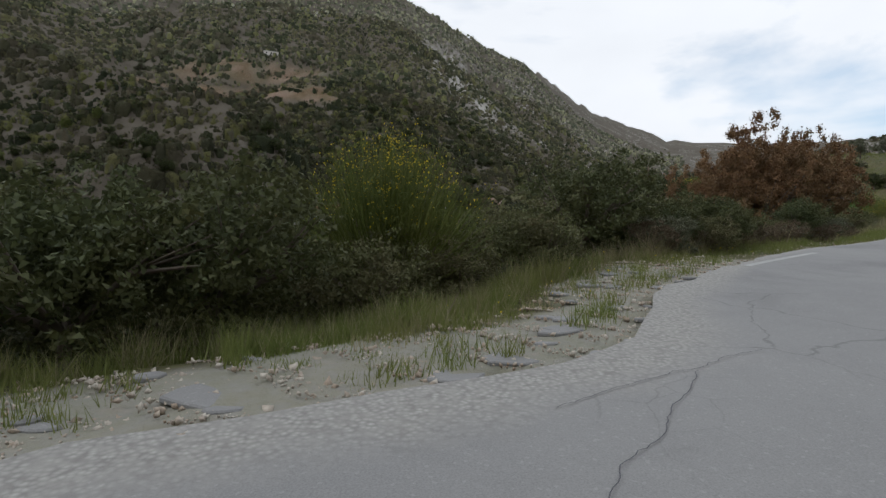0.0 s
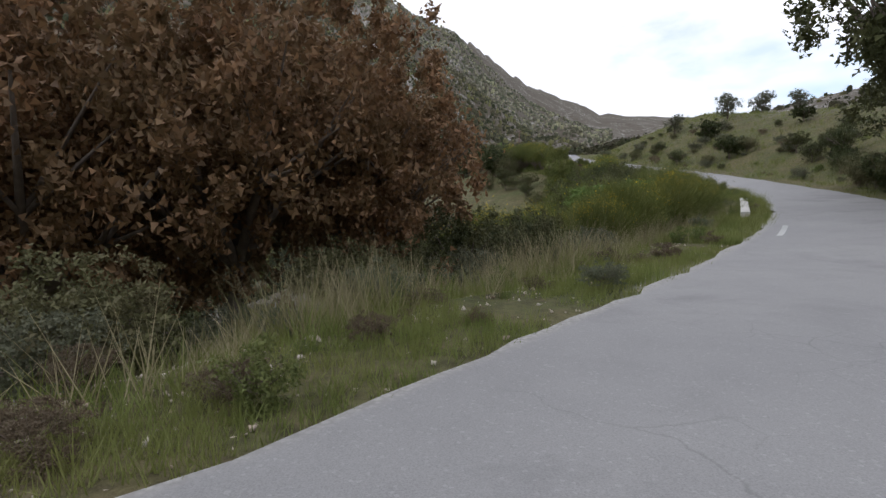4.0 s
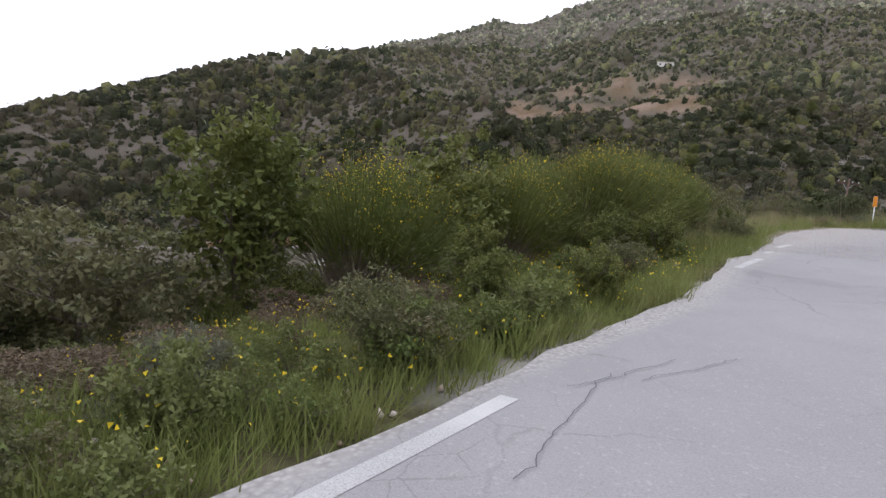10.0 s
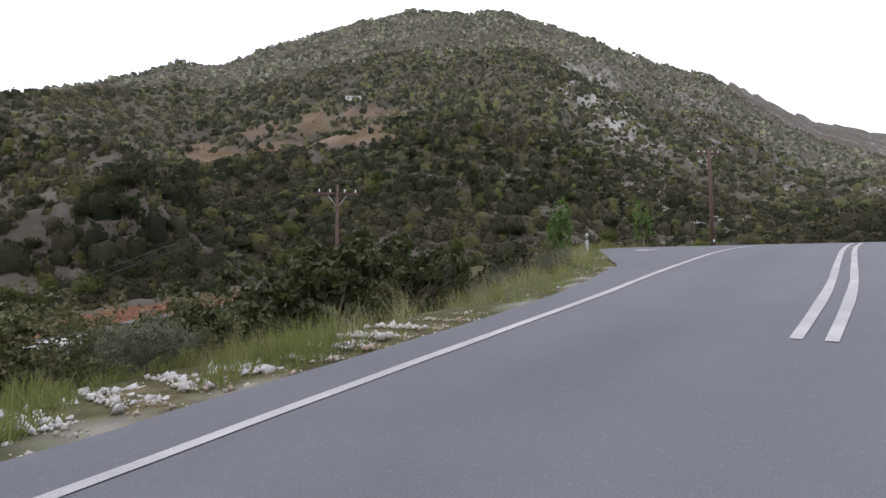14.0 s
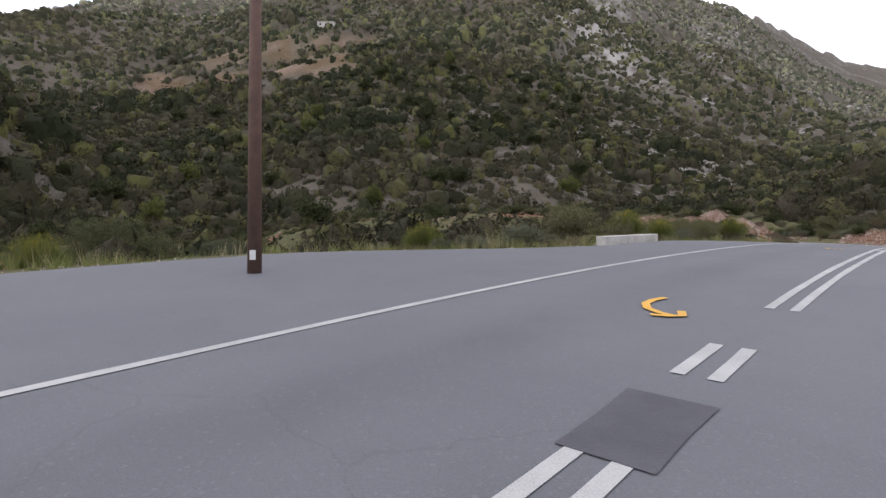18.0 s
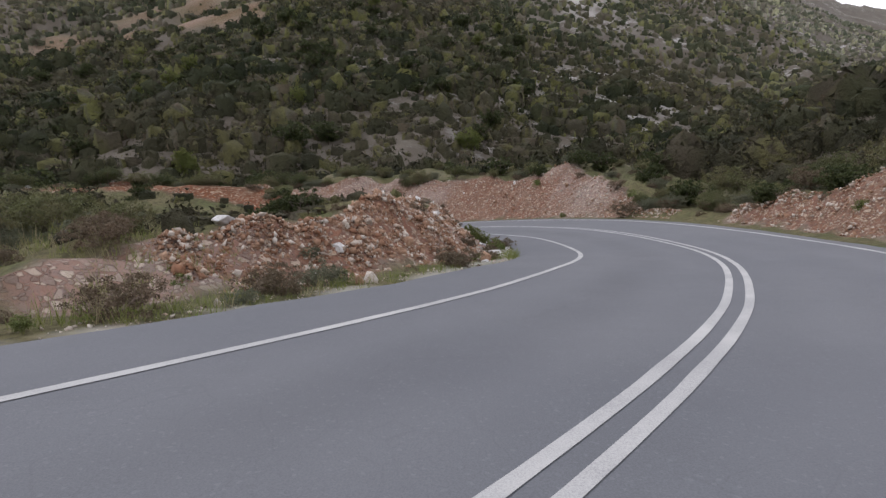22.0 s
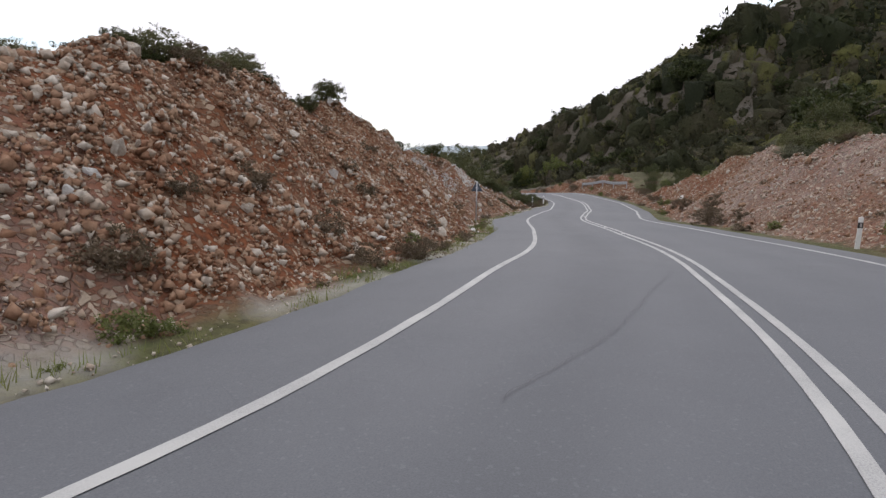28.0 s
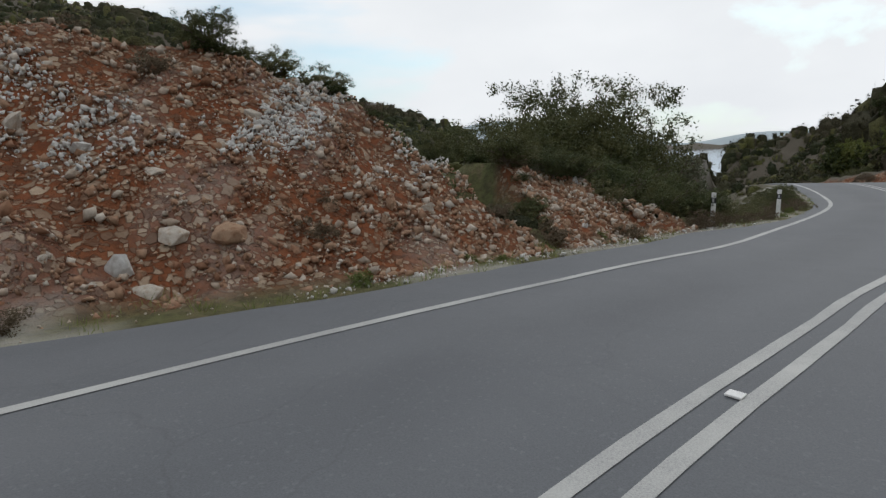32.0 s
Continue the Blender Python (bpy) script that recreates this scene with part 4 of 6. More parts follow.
def woody(base_r, height, spread, limbs, seed, lean=0.1):
    """Trunk and limbs: tapered tubes, and the limb ends for the crown."""
    rng = np.random.default_rng(seed)
    pieces, ends = [], []
    fork = np.array([lean * height * 0.3, 0, height * 0.35])
    pieces.append(tube((0, 0, -0.3), fork, base_r, base_r * 0.75, 7))
    for k in range(limbs):
        a = 6.283 * (k + 0.5 * rng.random()) / limbs
        r = spread * (0.55 + 0.5 * rng.random())
        mid = fork + np.array([math.cos(a) * r * 0.45, math.sin(a) * r * 0.45, height * (0.15 + 0.15 * rng.random())])
        end = fork + np.array([math.cos(a) * r, math.sin(a) * r, height * (0.3 + 0.3 * rng.random())])
        pieces += [tube(fork, mid, base_r * 0.6, base_r * 0.4), tube(mid, end, base_r * 0.4, base_r * 0.12)]
        for j in range(3):
            b = a + rng.normal() * 0.7
            tip = mid + np.array([math.cos(b) * r * 0.6, math.sin(b) * r * 0.6, height * (0.1 + 0.3 * rng.random())])
            pieces.append(tube(mid, tip, base_r * 0.28, base_r * 0.06, 4))
            ends.append(tip)
        ends.append(end)
    return joined(pieces), np.array(ends)


def crown_points(n, rx, ry, rz, zc, seed, lobes=9, hollow=0.55):
    """Points that fill several overlapping lobes of an uneven crown, densest near its skin."""
    rng = np.random.default_rng(seed)
    c = rng.normal(size=(lobes, 3))
    c /= np.linalg.norm(c, axis=1)[:, None]
    c *= (rng.random((lobes, 1)) ** 0.5) * 0.62
    r = 0.34 + 0.26 * rng.random(lobes)
    w = r ** 2 / (r ** 2).sum()
    k = rng.choice(lobes, n, p=w)
    d = rng.normal(size=(n, 3))
    d /= np.linalg.norm(d, axis=1)[:, None]
    rad = (hollow + (1 - hollow) * rng.random((n, 1)) ** 0.6) * r[k][:, None]
    clump = np.round(d * 3.2) / 3.2 * 0.25 + d * 0.75
    return (c[k] + clump * rad) * np.array([rx, ry, rz]) + np.array([0, 0, zc])


def plant_parts(kind, seed):
    """The meshes of one plant: (part name, mesh) pairs."""
    rng = np.random.default_rng(seed)
    if kind == "broom":
        n = 2600
        a, t = rng.random(n) * 6.283, rng.random(n) ** 0.55
        h = 2.15 * (0.62 + 0.5 * rng.random(n))
        lob = 1 + 0.22 * np.sin(a * 3 + seed) + 0.15 * np.sin(a * 5 + 2 * seed)
        out = 1.25 * t * (0.75 + 0.4 * rng.random(n)) * lob
        base = np.stack([np.cos(a) * out * 0.2, np.sin(a) * out * 0.2, np.zeros(n) + 0.05], 1)
        top = np.stack([np.cos(a) * out, np.sin(a) * out, h * (1 - 0.34 * t * t) * (0.9 + 0.1 * lob)], 1) + rng.normal(size=(n, 3)) * 0.05
        mid = base * 0.45 + top * 0.55 + np.stack([np.zeros(n), np.zeros(n), 0.2 * t], 1)
        side = np.cross(top - base, rng.normal(size=(n, 3)))
        side /= np.linalg.norm(side, axis=1)[:, None]
        w = 0.006
        f = np.arange(n * 4).reshape(n, 4)
        k = rng.random(n) < 0.4
        v = np.stack([base - side * w, base + side * w, mid + side * w, mid - side * w], 1)[k].reshape(-1, 3)
        wood = fast_mesh("broom_stems", v, f[: int(k.sum())], MAT_TWIG)
        tipv = np.stack([mid - side * w, mid + side * w, top + side * w * 0.5, top - side * w * 0.5], 1).reshape(-1, 3)
        q = top[rng.integers(0, n, 10500)] + rng.normal(size=(10500, 3)) * np.array([0.13, 0.13, 0.15]) - (0, 0, 0.12)
        q = np.concatenate([q, (mid + (top - mid) * rng.random((n, 1)))[rng.integers(0, n, 5500)] + rng.normal(size=(5500, 3)) * 0.1])
        lv, lf = leaves(q, 0.055, 0.9, 0.5, 0.22)
        sv, sf = joined([(tipv, split(f)), (lv, lf)])
        fl = np.repeat(top[rng.random(n) < 0.42 * np.clip((top[:, 2] / top[:, 2].max() - 0.55) / 0.45, 0.03, 1)], 5, 0)
        fl = fl + rng.normal(size=fl.shape) * np.array([0.06, 0.06, 0.09]) - (0, 0, 0.03)
        fv, ff = leaves(fl, 0.022, 1.0, 0.0, 0.8)
        return [("foliage", fast_mesh("broom_foliage", sv, sf, LEAF_BROOM)), ("blossom", fast_mesh("broom_blossom", fv, ff, FLOWER)), ("woody_base", wood)]
    if kind == "green_broom":
        pr = plant_parts("broom", seed + 50)
        return [pr[0], pr[2]] + [("blossom", fast_mesh("sparse_blossom", *leaves(crown_points(45, 1.2, 1.2, 0.8, 1.6, seed, 8, 0.9), 0.05, 1, 0, 0.8), FLOWER))]
    specs = {  # leaf material, leaf size, count, radii, centre height, trunk radius, limbs
        "evergreen": (LEAF_DARK, 0.042, 12000, (1.5, 1.4, 1.15), 1.25, 0.07, 6),
        "maquis": (LEAF_MID, 0.04, 11000, (1.4, 1.5, 1.0), 1.05, 0.05, 6),
        "grey": (LEAF_GREY, 0.034, 7500, (1.1, 1.1, 0.75), 0.72, 0.03, 6),
        "dry": (LEAF_DRY, 0.028, 5200, (0.9, 0.9, 0.6), 0.55, 0.025, 8),
        "fig": (LEAF_FIG, 0.08, 6500, (1.7, 1.6, 1.3), 1.55, 0.06, 8),
        "russet": (LEAF_BROWN, 0.058, 34000, (2.5, 2.4, 2.5), 2.7, 0.13, 9),
        "oak": (LEAF_DARK, 0.12, 15000, (3.0, 2.9, 3.3), 5.6, 0.26, 9),
        "great": (LEAF_DARK, 0.036, 56000, (2.5, 2.4, 2.3), 2.7, 0.14, 9),
        "olive": (LEAF_GREY, 0.075, 9000, (2.1, 2.0, 1.9), 2.3, 0.14, 7),
        "bright": (LEAF_BROOM, 0.055, 8500, (1.2, 1.2, 1.35), 1.6, 0.05, 6),
        "hill_oak": (LEAF_HILL, 0.09, 5200, (1.6, 1.5, 1.25), 1.2, 0.08, 6),
        "sapling": (LEAF_FIG, 0.11, 700, (0.6, 0.6, 1.25), 1.5, 0.03, 7),
        "thyme": (LEAF_DRY, 0.024, 2400, (0.42, 0.42, 0.28), 0.22, 0.012, 5),
        "weed": (LEAF_WEED, 0.026, 2000, (0.4, 0.4, 0.4), 0.35, 0.01, 6),
    }
    mat, size, n, (rx, ry, rz), zc, tr, limbs = specs[kind]
    (wv, wf), ends = woody(tr, zc + rz * (0.25 if kind in ("russet", "great") else 0.5), max(rx, ry) * 0.8, limbs, seed)
    heart = crown_points(max(60, n // (100 if kind in ("russet", "great") else 45)), rx, ry, rz, zc, seed, 14 if n > 3000 else 10, 0.45)
    pts = heart[rng.integers(0, len(heart), n)] + rng.normal(size=(n, 3)) * np.array([rx, ry, rz]) * (0.034 if kind in ("russet", "great") else 0.05 if n > 3000 else 0.09)
    k = rng.integers(0, len(ends), n // 12)
    pts = np.concatenate([pts[: n - n // 12], ends[k] + rng.normal(size=(n // 12, 3)) * np.array([rx, ry, rz]) * 0.07])
    pts = pts[pts[:, 2] > 0.04]
    lv, lf = leaves(pts, size * 1.35, 0.8, 0.35, 0.75 if kind != "fig" else 0.9)
    return [("trunk", fast_mesh(kind + "_wood", wv, wf, MAT_BARK if kind not in ("dry", "thyme", "sapling") else MAT_TWIG)), ("crown", fast_mesh(kind + "_crown", lv, lf, mat))]


PLANTS = {
    "broom": ("broom_bush", "dense green broom bush with yellow blossom on the verge", "bush"),
    "green_broom": ("broom_bush", "tall green broom bush with few yellow flowers", "bush"),
    "evergreen": ("evergreen_shrub", "dark evergreen shrub with small dense leaves", "shrub"),
    "maquis": ("maquis_shrub", "olive-green wild shrub among tall grass", "shrub"),
    "grey": ("grey_shrub", "grey-green wild shrub on stony ground", "shrub"),
    "dry": ("dry_shrub", "brown half-dry thorny shrub", "shrub"),
    "fig": ("fig_bush", "fresh green fig bush with large leaves", "bush"),
    "russet": ("russet_tree", "russet-brown leafy tree beside the old road", "tree"),
    "oak": ("dark_tree", "tall dark evergreen tree above the road", "tree"),
    "great": ("dark_tree", "broad dark leafy tree at the end of the cutting", "tree"),
    "olive": ("olive_tree", "round grey-green olive tree on the rise", "tree"),
    "bright": ("green_bush", "bright yellow-green leafy bush", "bush"),
    "hill_oak": ("oak_bush", "round dark green oak bush on the hillside", "bush"),
    "sapling": ("sapling", "slender pale green sapling on the verge", "tree"),
    "thyme": ("thorn_cushion", "low brown cushion of thorny scrub", "shrub"),
    "weed": ("weed", "green weed growing at the road edge", "weed"),
}
MODELS = {}


def plant(kind, x, y, size=1.0, z=None, turn=None, flat=1.0, group=""):
    """One plant with its parts; the first of each kind and form is built, the rest share its meshes."""
    name, label, category = PLANTS[kind]
    form = int(RNG.integers(0, 2 if kind not in ("oak", "fig", "sapling") else 1))
    turn = RNG.random() * 360 if turn is None else turn
    m = pose(x, y, (level(x, y) if z is None else z) - 0.05, 0, 0, turn)
    if (kind, form) not in MODELS:
        MODELS[kind, form] = plant_parts(kind, 17 * form + sum(map(ord, kind)))
    root = tagged(new(name), label, category, group or "roadside " + category + "s")
    root.matrix_basis = m @ Matrix.Diagonal((size, size, size * flat, 1))
    for pn, me in MODELS[kind, form]:
        part(pn, me, root)
    return root


def beside(kind, s, out, size=1.0, side=1, flat=1.0, **kw):
    """A plant at a station, that many metres out from the road's edge."""
    u = EDGE_L(s) + out if side > 0 else EDGE_R(s) - out
    x, y, z, _ = on_road(s, float(u))
    return plant(kind, x, y, size, z - (0.16 if s > 186 else 0), flat=flat, **kw)


# ---- far scrub on the hills ----
def scatter(n, az0, az1, d0, d1, keep):
    a = np.radians(az0 + (az1 - az0) * RNG.random(n))
    d = np.sqrt(d0 * d0 + (d1 * d1 - d0 * d0) * RNG.random(n))
    x, y = EYE_X - d * np.sin(a), EYE_Y + d * np.cos(a)
    h, z = terrain(x, y)
    s, u, dr, _ = near(x, y)
    field = (z[:, 0] > 0.12) & (z[:, 1] > 0.35)
    ok = (dr > np.where(s > 290, 13, 16)) & (h > -28) & (RNG.random(n) < keep(x, y, h, z)) & ~(field & (np.sin(h * 0.55) + 0.4 * wave(x, y, 20, 2.0) < 0.75) & (RNG.random(n) < 0.95))
    return x[ok], y[ok], h[ok]


def thin(x, y, h, z):
    bare = smooth(0.3, 0.65, wave(x, y, 55, 6.1) * 0.6 + wave(x, y, 17, 2.9) * 0.5)
    rocky = smooth(-40, 140, x) * smooth(330, 520, y)
    return np.clip(0.97 - 0.45 * bare - 0.3 * rocky - 0.75 * z[:, 2], 0.05, 1)


def scrub(name, label, n, az0, az1, d0, d1, size, rings, sides, jag, sprigs=0, flake=1.0, mat=MAT_SCRUB):
    x, y, h = scatter(n, az0, az1, d0, d1, thin)
    k = len(x)
    w = size * (0.45 + 1.35 * RNG.random(k) ** 2.4) * np.where(wave(x, y, 70, 1.9) > 0.15, 1.15, 0.85)
    sz = np.stack([w * (0.85 + 0.3 * RNG.random(k)), w * (0.85 + 0.3 * RNG.random(k)), w * (0.85 + 0.45 * RNG.random(k))], 1)
    p = np.stack([x, y, h - 0.12 * w], 1)
    tagged(new(name, clumps(name, p, sz, rings, sides, mat, jag, sprigs, flake)), label, "scrub", kind="stuff")


scrub("near_scrub", "dense dark maquis bushes on the near slopes", 5200, -30, 90, 12, 135, 1.7, 3, 9, 0.35, 210, 0.5)
scrub("valley_scrub", "dense dark maquis scrub across the valley", 15500, -30, 90, 130, 300, 2.1, 2, 8, 0.35, 44, 0.75)
scrub("tall_scrub", "tall dark evergreen bushes on the lower hillside", 1500, 10, 128, 70, 300, 3.0, 3, 9, 0.35, 210, 0.45)
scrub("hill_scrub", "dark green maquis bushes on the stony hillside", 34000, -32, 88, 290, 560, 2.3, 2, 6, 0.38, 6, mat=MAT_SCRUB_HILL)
scrub("mountain_scrub", "sparse grey-green scrub high on the mountain, paled by painted haze", 40000, -24, 76, 540, 960, 2.4, 2, 6, 0.38, 2, mat=MAT_SCRUB_HIGH)
scrub("west_scrub", "dark scrub on the spur towards the lake", 8000, 88, 132, 50, 330, 2.0, 2, 8, 0.3, 30, 0.7)
scrub("south_scrub", "dark scrub on the hill behind the valley", 13000, 125, 215, 70, 420, 3.0, 2, 8, 0.3, 6)
scrub("east_scrub", "low scrub on the slope above the road", 1500, -120, -28, 34, 260, 1.2, 2, 8, 0.3, 40, 0.8)

# larger bushes and small trees scattered over the lower hillsides
def hillside(n, ex, ey, az0, az1, d0, d1, kinds, s0, s1):
    k = 0
    while k < n:
        a, d = math.radians(az0 + (az1 - az0) * RNG.random()), math.sqrt(d0 * d0 + (d1 * d1 - d0 * d0) * RNG.random())
        x, y = ex - d * math.sin(a), ey + d * math.cos(a)
        s, u, dr, _ = near(np.array([x]), np.array([y]))
        k += 1
        if dr[0] > 15 and level(x, y) > -20:
            plant(kinds[int(RNG.integers(len(kinds)))], x, y, s0 + (s1 - s0) * RNG.random() ** 1.5, group="hillside bushes")


hillside(190, 73, 178, 14, 104, 50, 200, ("hill_oak", "hill_oak", "hill_oak", "hill_oak", "hill_oak", "bright"), 1.1, 2.5)
hillside(105, 46, 85, 12, 88, 30, 130, ("hill_oak", "maquis", "hill_oak", "bright", "dry"), 0.8, 1.6)
hillside(60, 30, 188, 92, 124, 55, 180, ("hill_oak", "hill_oak", "bright"), 1.0, 2.2)
# low scrub between the two arms of the bend and along the edge of the valley
lx, ly = -10 + 90 * RNG.random(16000), 90 + 104 * RNG.random(16000)
lh, lz = terrain(lx, ly)
ls, lu, ld, _ = near(lx, ly)
ok = (lu > EDGE_L(ls) + np.where(ls < 160, 3.0, 1.3)) & (lz[:, 0] < 0.3) & (ld < 34) & (RNG.random(16000) < 0.62 + 0.4 * wave(lx, ly, 5, 3.3))
lw = 0.22 + 0.42 * RNG.random(int(ok.sum())) ** 2
tagged(new("low_scrub", clumps("low_scrub", np.stack([lx, ly, lh], 1)[ok] - (0, 0, 0.05), np.stack([lw, lw, lw * 0.85], 1), 2, 6, MAT_SCRUB, 0.35, 26, 0.9)), "low thorny scrub on the stony ground inside the bend", "scrub", kind="stuff")
# shrubs among and under the russet trees
for s in np.arange(31, 46, 0.8):
    beside(("maquis", "evergreen", "grey", "dry")[int(RNG.integers(4))], s, 3.6 + RNG.random() * 2.2, 0.6 + 0.4 * RNG.random())
# shrubs on top of the mound between the two arms of the bend
for k in range(210):
    s = 188 + 84 * RNG.random()
    beside(("thyme", "grey", "grey", "hill_oak")[int(RNG.integers(4))], s, float(FOOT_L(s) + MOUND_L(s) / 0.82) + 0.8 + 11 * RNG.random(), 0.2 + 0.26 * RNG.random())
# dark olive trees along the terraced field
for k in range(46):
    a = RNG.random() * 6.283
    b, d = math.radians(33 + 12 * math.cos(a) * (0.3 + 0.8 * RNG.random())), 350 + 60 * math.sin(a) * (0.3 + 0.8 * RNG.random())
    x, y = EYE_X - d * math.sin(b), EYE_Y + d * math.cos(b)
    plant("olive", x, y, 0.8 + 0.7 * RNG.random(), group="field trees")

# ---- plants beside the old road ----
for s in np.arange(-6, 30, 1.5):
    for out, kinds in ((4.3, ("maquis", "grey", "dry", "dry")), (5.6, ("evergreen", "maquis", "evergreen", "dry")), (8.2, ("evergreen", "maquis", "evergreen"))):
        if RNG.random() < (0.8 if s < 20 else 0.4):
            beside(kinds[int(RNG.integers(len(kinds)))], s + RNG.normal() * 0.5, out + RNG.random() * 1.6, (0.75, 1.25, 1.6)[int(out > 5) + int(out > 8)] * (0.85 + 0.4 * RNG.random()) * (1 if s < 20 else 0.55))
plant("broom", -0.72, 9.7, 1.2, flat=1.28)
for x, y, sc in ((-1.6, 9.0, 0.8), (0.5, 9.2, 0.7), (1.9, 9.4, 0.75), (-2.8, 8.9, 0.9)):
    plant("maquis", x, y, sc)
for s in np.arange(8, 20, 0.85):
    beside(("maquis", "dry", "maquis", "evergreen")[int(RNG.integers(4))], s, 5.0 + 2.6 * RNG.random(), 1.05 + 0.35 * RNG.random(), 1, 1.05)
for s, out, sc in ((-2.5, 3.3, 1.25), (-0.5, 3.7, 1.3), (1.5, 3.8, 1.25), (3.2, 4.0, 1.2)):
    beside("evergreen", s, out, sc)
beside("evergreen", 11.2, 3.3, 1.3)
beside("evergreen", 12.8, 4.2, 1.35)
beside("dry", 13.5, 2.6, 1.1)
beside("broom", 22.4, 5.0, 1.05)
beside("green_broom", 23.8, 5.4, 0.95)
for s in np.arange(11, 27, 0.4):
    beside(("maquis", "dry", "evergreen", "grey", "dry")[int(RNG.integers(5))], s, 1.5 + 2.2 * RNG.random(), 0.45 + 0.4 * RNG.random())
for s, out, sc in ((33.6, 7.2, 1.3), (36.4, 6.2, 1.22), (39.0, 5.9, 1.12), (40.6, 6.9, 1.12), (36.8, 9.0, 1.35), (32.4, 9.2, 1.2)):
    beside("russet", s, out, sc, 1, 1.2)
for s in np.arange(31, 45, 0.55):
    beside(("dry", "dry", "weed", "thyme")[int(RNG.integers(4))], s, 1.3 + RNG.random() * 1.6, 0.25 + 0.2 * RNG.random(), 1, 0.6)
for s, out, sc in ((30.5, 3.6, 0.9), (33, 3.2, 0.7), (44, 3.0, 0.8), (45.5, 4.5, 1.0), (36.5, 2.6, 0.55)):
    beside("grey", s, out, sc)
for s in np.arange(45, 54, 1.3):
    beside(("broom", "evergreen", "maquis", "green_broom")[int(RNG.integers(4))], s, 4.6 + RNG.random() * 1.5, 0.85 + 0.25 * RNG.random())
    beside(("evergreen", "maquis")[int(RNG.integers(2))], s, 4.2 + RNG.random() * 0.8, 0.5 + 0.2 * RNG.random())
    beside("broom", s, 6.6 + RNG.random() * 1.5, 1.1 + 0.2 * RNG.random())
for s, out, sc in ((54.5, 4.6, 1.0), (56.3, 4.4, 0.95), (58.0, 4.5, 1.0), (59.6, 4.6, 0.9), (57.4, 6.4, 1.2), (60.6, 5.8, 1.0)):
    beside("fig", s, out, sc)
for s in np.arange(61.5, 71, 1.15):
    beside("green_broom" if RNG.random() < 0.7 else "maquis", s, 3.9 + RNG.random() * 1.0 + (0.4 if s > 67 else 0), 1.1 + 0.2 * RNG.random())
    beside("evergreen" if RNG.random() < 0.6 else "maquis", s, 2.9 + RNG.random() * 0.8 + (1.0 if s > 67 else 0), 0.4 + 0.15 * RNG.random())
for s in np.arange(58, 76, 1.2):
    beside("evergreen" if RNG.random() < 0.6 else "green_broom", s, 5.8 + RNG.random() * 2.5, 1.3 + 0.3 * RNG.random())
for s, out, kind, sc in ((74.5, 7.5, "bright", 1.1), (76.5, 8.5, "bright", 1.0), (79, 8.5, "broom", 0.9), (81, 8.0, "bright", 0.9), (83, 7.5, "broom", 0.85), (85.5, 6.5, "bright", 1.15), (86.4, 5.6, "bright", 0.9),
                         (88.3, 6.2, "bright", 0.95), (90.2, 4.6, "maquis", 1.0), (92.0, 4.2, "bright", 1.0), (93.4, 3.8, "broom", 1.0), (95, 4.0, "bright", 1.05), (96.3, 3.6, "broom", 1.0), (97.6, 3.6, "green_broom", 1.05),
                         (98.8, 3.0, "broom", 1.1), (100, 3.0, "green_broom", 1.1), (101.2, 3.0, "broom", 1.1), (102.4, 3.0, "green_broom", 1.05), (103.6, 2.8, "broom", 0.95), (99.4, 4.8, "green_broom", 1.25), (101.8, 4.8, "broom", 1.2), (73, 5.0, "green_broom", 1.0), (75.5, 5.4, "green_broom", 1.05), (78, 5.6, "broom", 0.95)):
    beside(kind, s, out, sc)
for s in np.arange(71, 103, 1.25):
    beside(("maquis", "evergreen", "dry", "maquis")[int(RNG.integers(4))], s, 5.2 + RNG.random() * 5, 0.55 + 0.35 * RNG.random())
for s in np.arange(103, 116, 1.2):
    beside(("grey", "dry", "grey")[int(RNG.integers(3))], s, 3.4 + RNG.random() * 5, 0.35 + 0.25 * RNG.random())
for s in np.arange(108, 130, 0.9):
    beside(("maquis", "hill_oak", "dry", "grey")[int(RNG.integers(4))], s, 6.0 + RNG.random() * 6, 0.5 + 0.35 * RNG.random())
for s in np.arange(102, 118, 0.7):
    beside(("maquis", "dry", "evergreen", "grey", "dry")[int(RNG.integers(5))], s, 2.4 + RNG.random() * 2.2, 0.55 + 0.45 * RNG.random())
    beside(("maquis", "hill_oak", "evergreen")[int(RNG.integers(3))], s, 4.2 + RNG.random() * 1.6, 1.0 + 0.35 * RNG.random())
for s in np.arange(85.5, 93, 0.45):
    beside("weed", s, 0.25 + 0.7 * RNG.random(), 0.6 + 0.4 * RNG.random())
    beside("dry", s, 1.8 + 1.8 * RNG.random(), 0.4 + 0.3 * RNG.random(), 1, 0.7)
for s in np.arange(113, 118, 1.2):
    beside(("grey", "dry")[int(RNG.integers(2))], s, 1.2 + RNG.random() * 1.4, 0.4 + 0.2 * RNG.random())
for s in np.arange(99, 129, 0.8):
    beside(("maquis", "hill_oak", "maquis", "grey")[int(RNG.integers(4))], s, 4.6 + RNG.random() * 3.0, 1.0 + 0.4 * RNG.random())
plant("sapling", 48.8, 130.5, 1.0)
for s in np.arange(118, 162, 1.3):
    beside(("grey", "maquis", "grey", "weed")[int(RNG.integers(4))], s, 1.6 + RNG.random() * 4.5, 0.38 + 0.32 * RNG.random())
for s, out, sc in ((138.5, 1.6, 1.0),):
    beside("sapling", s, out, sc)
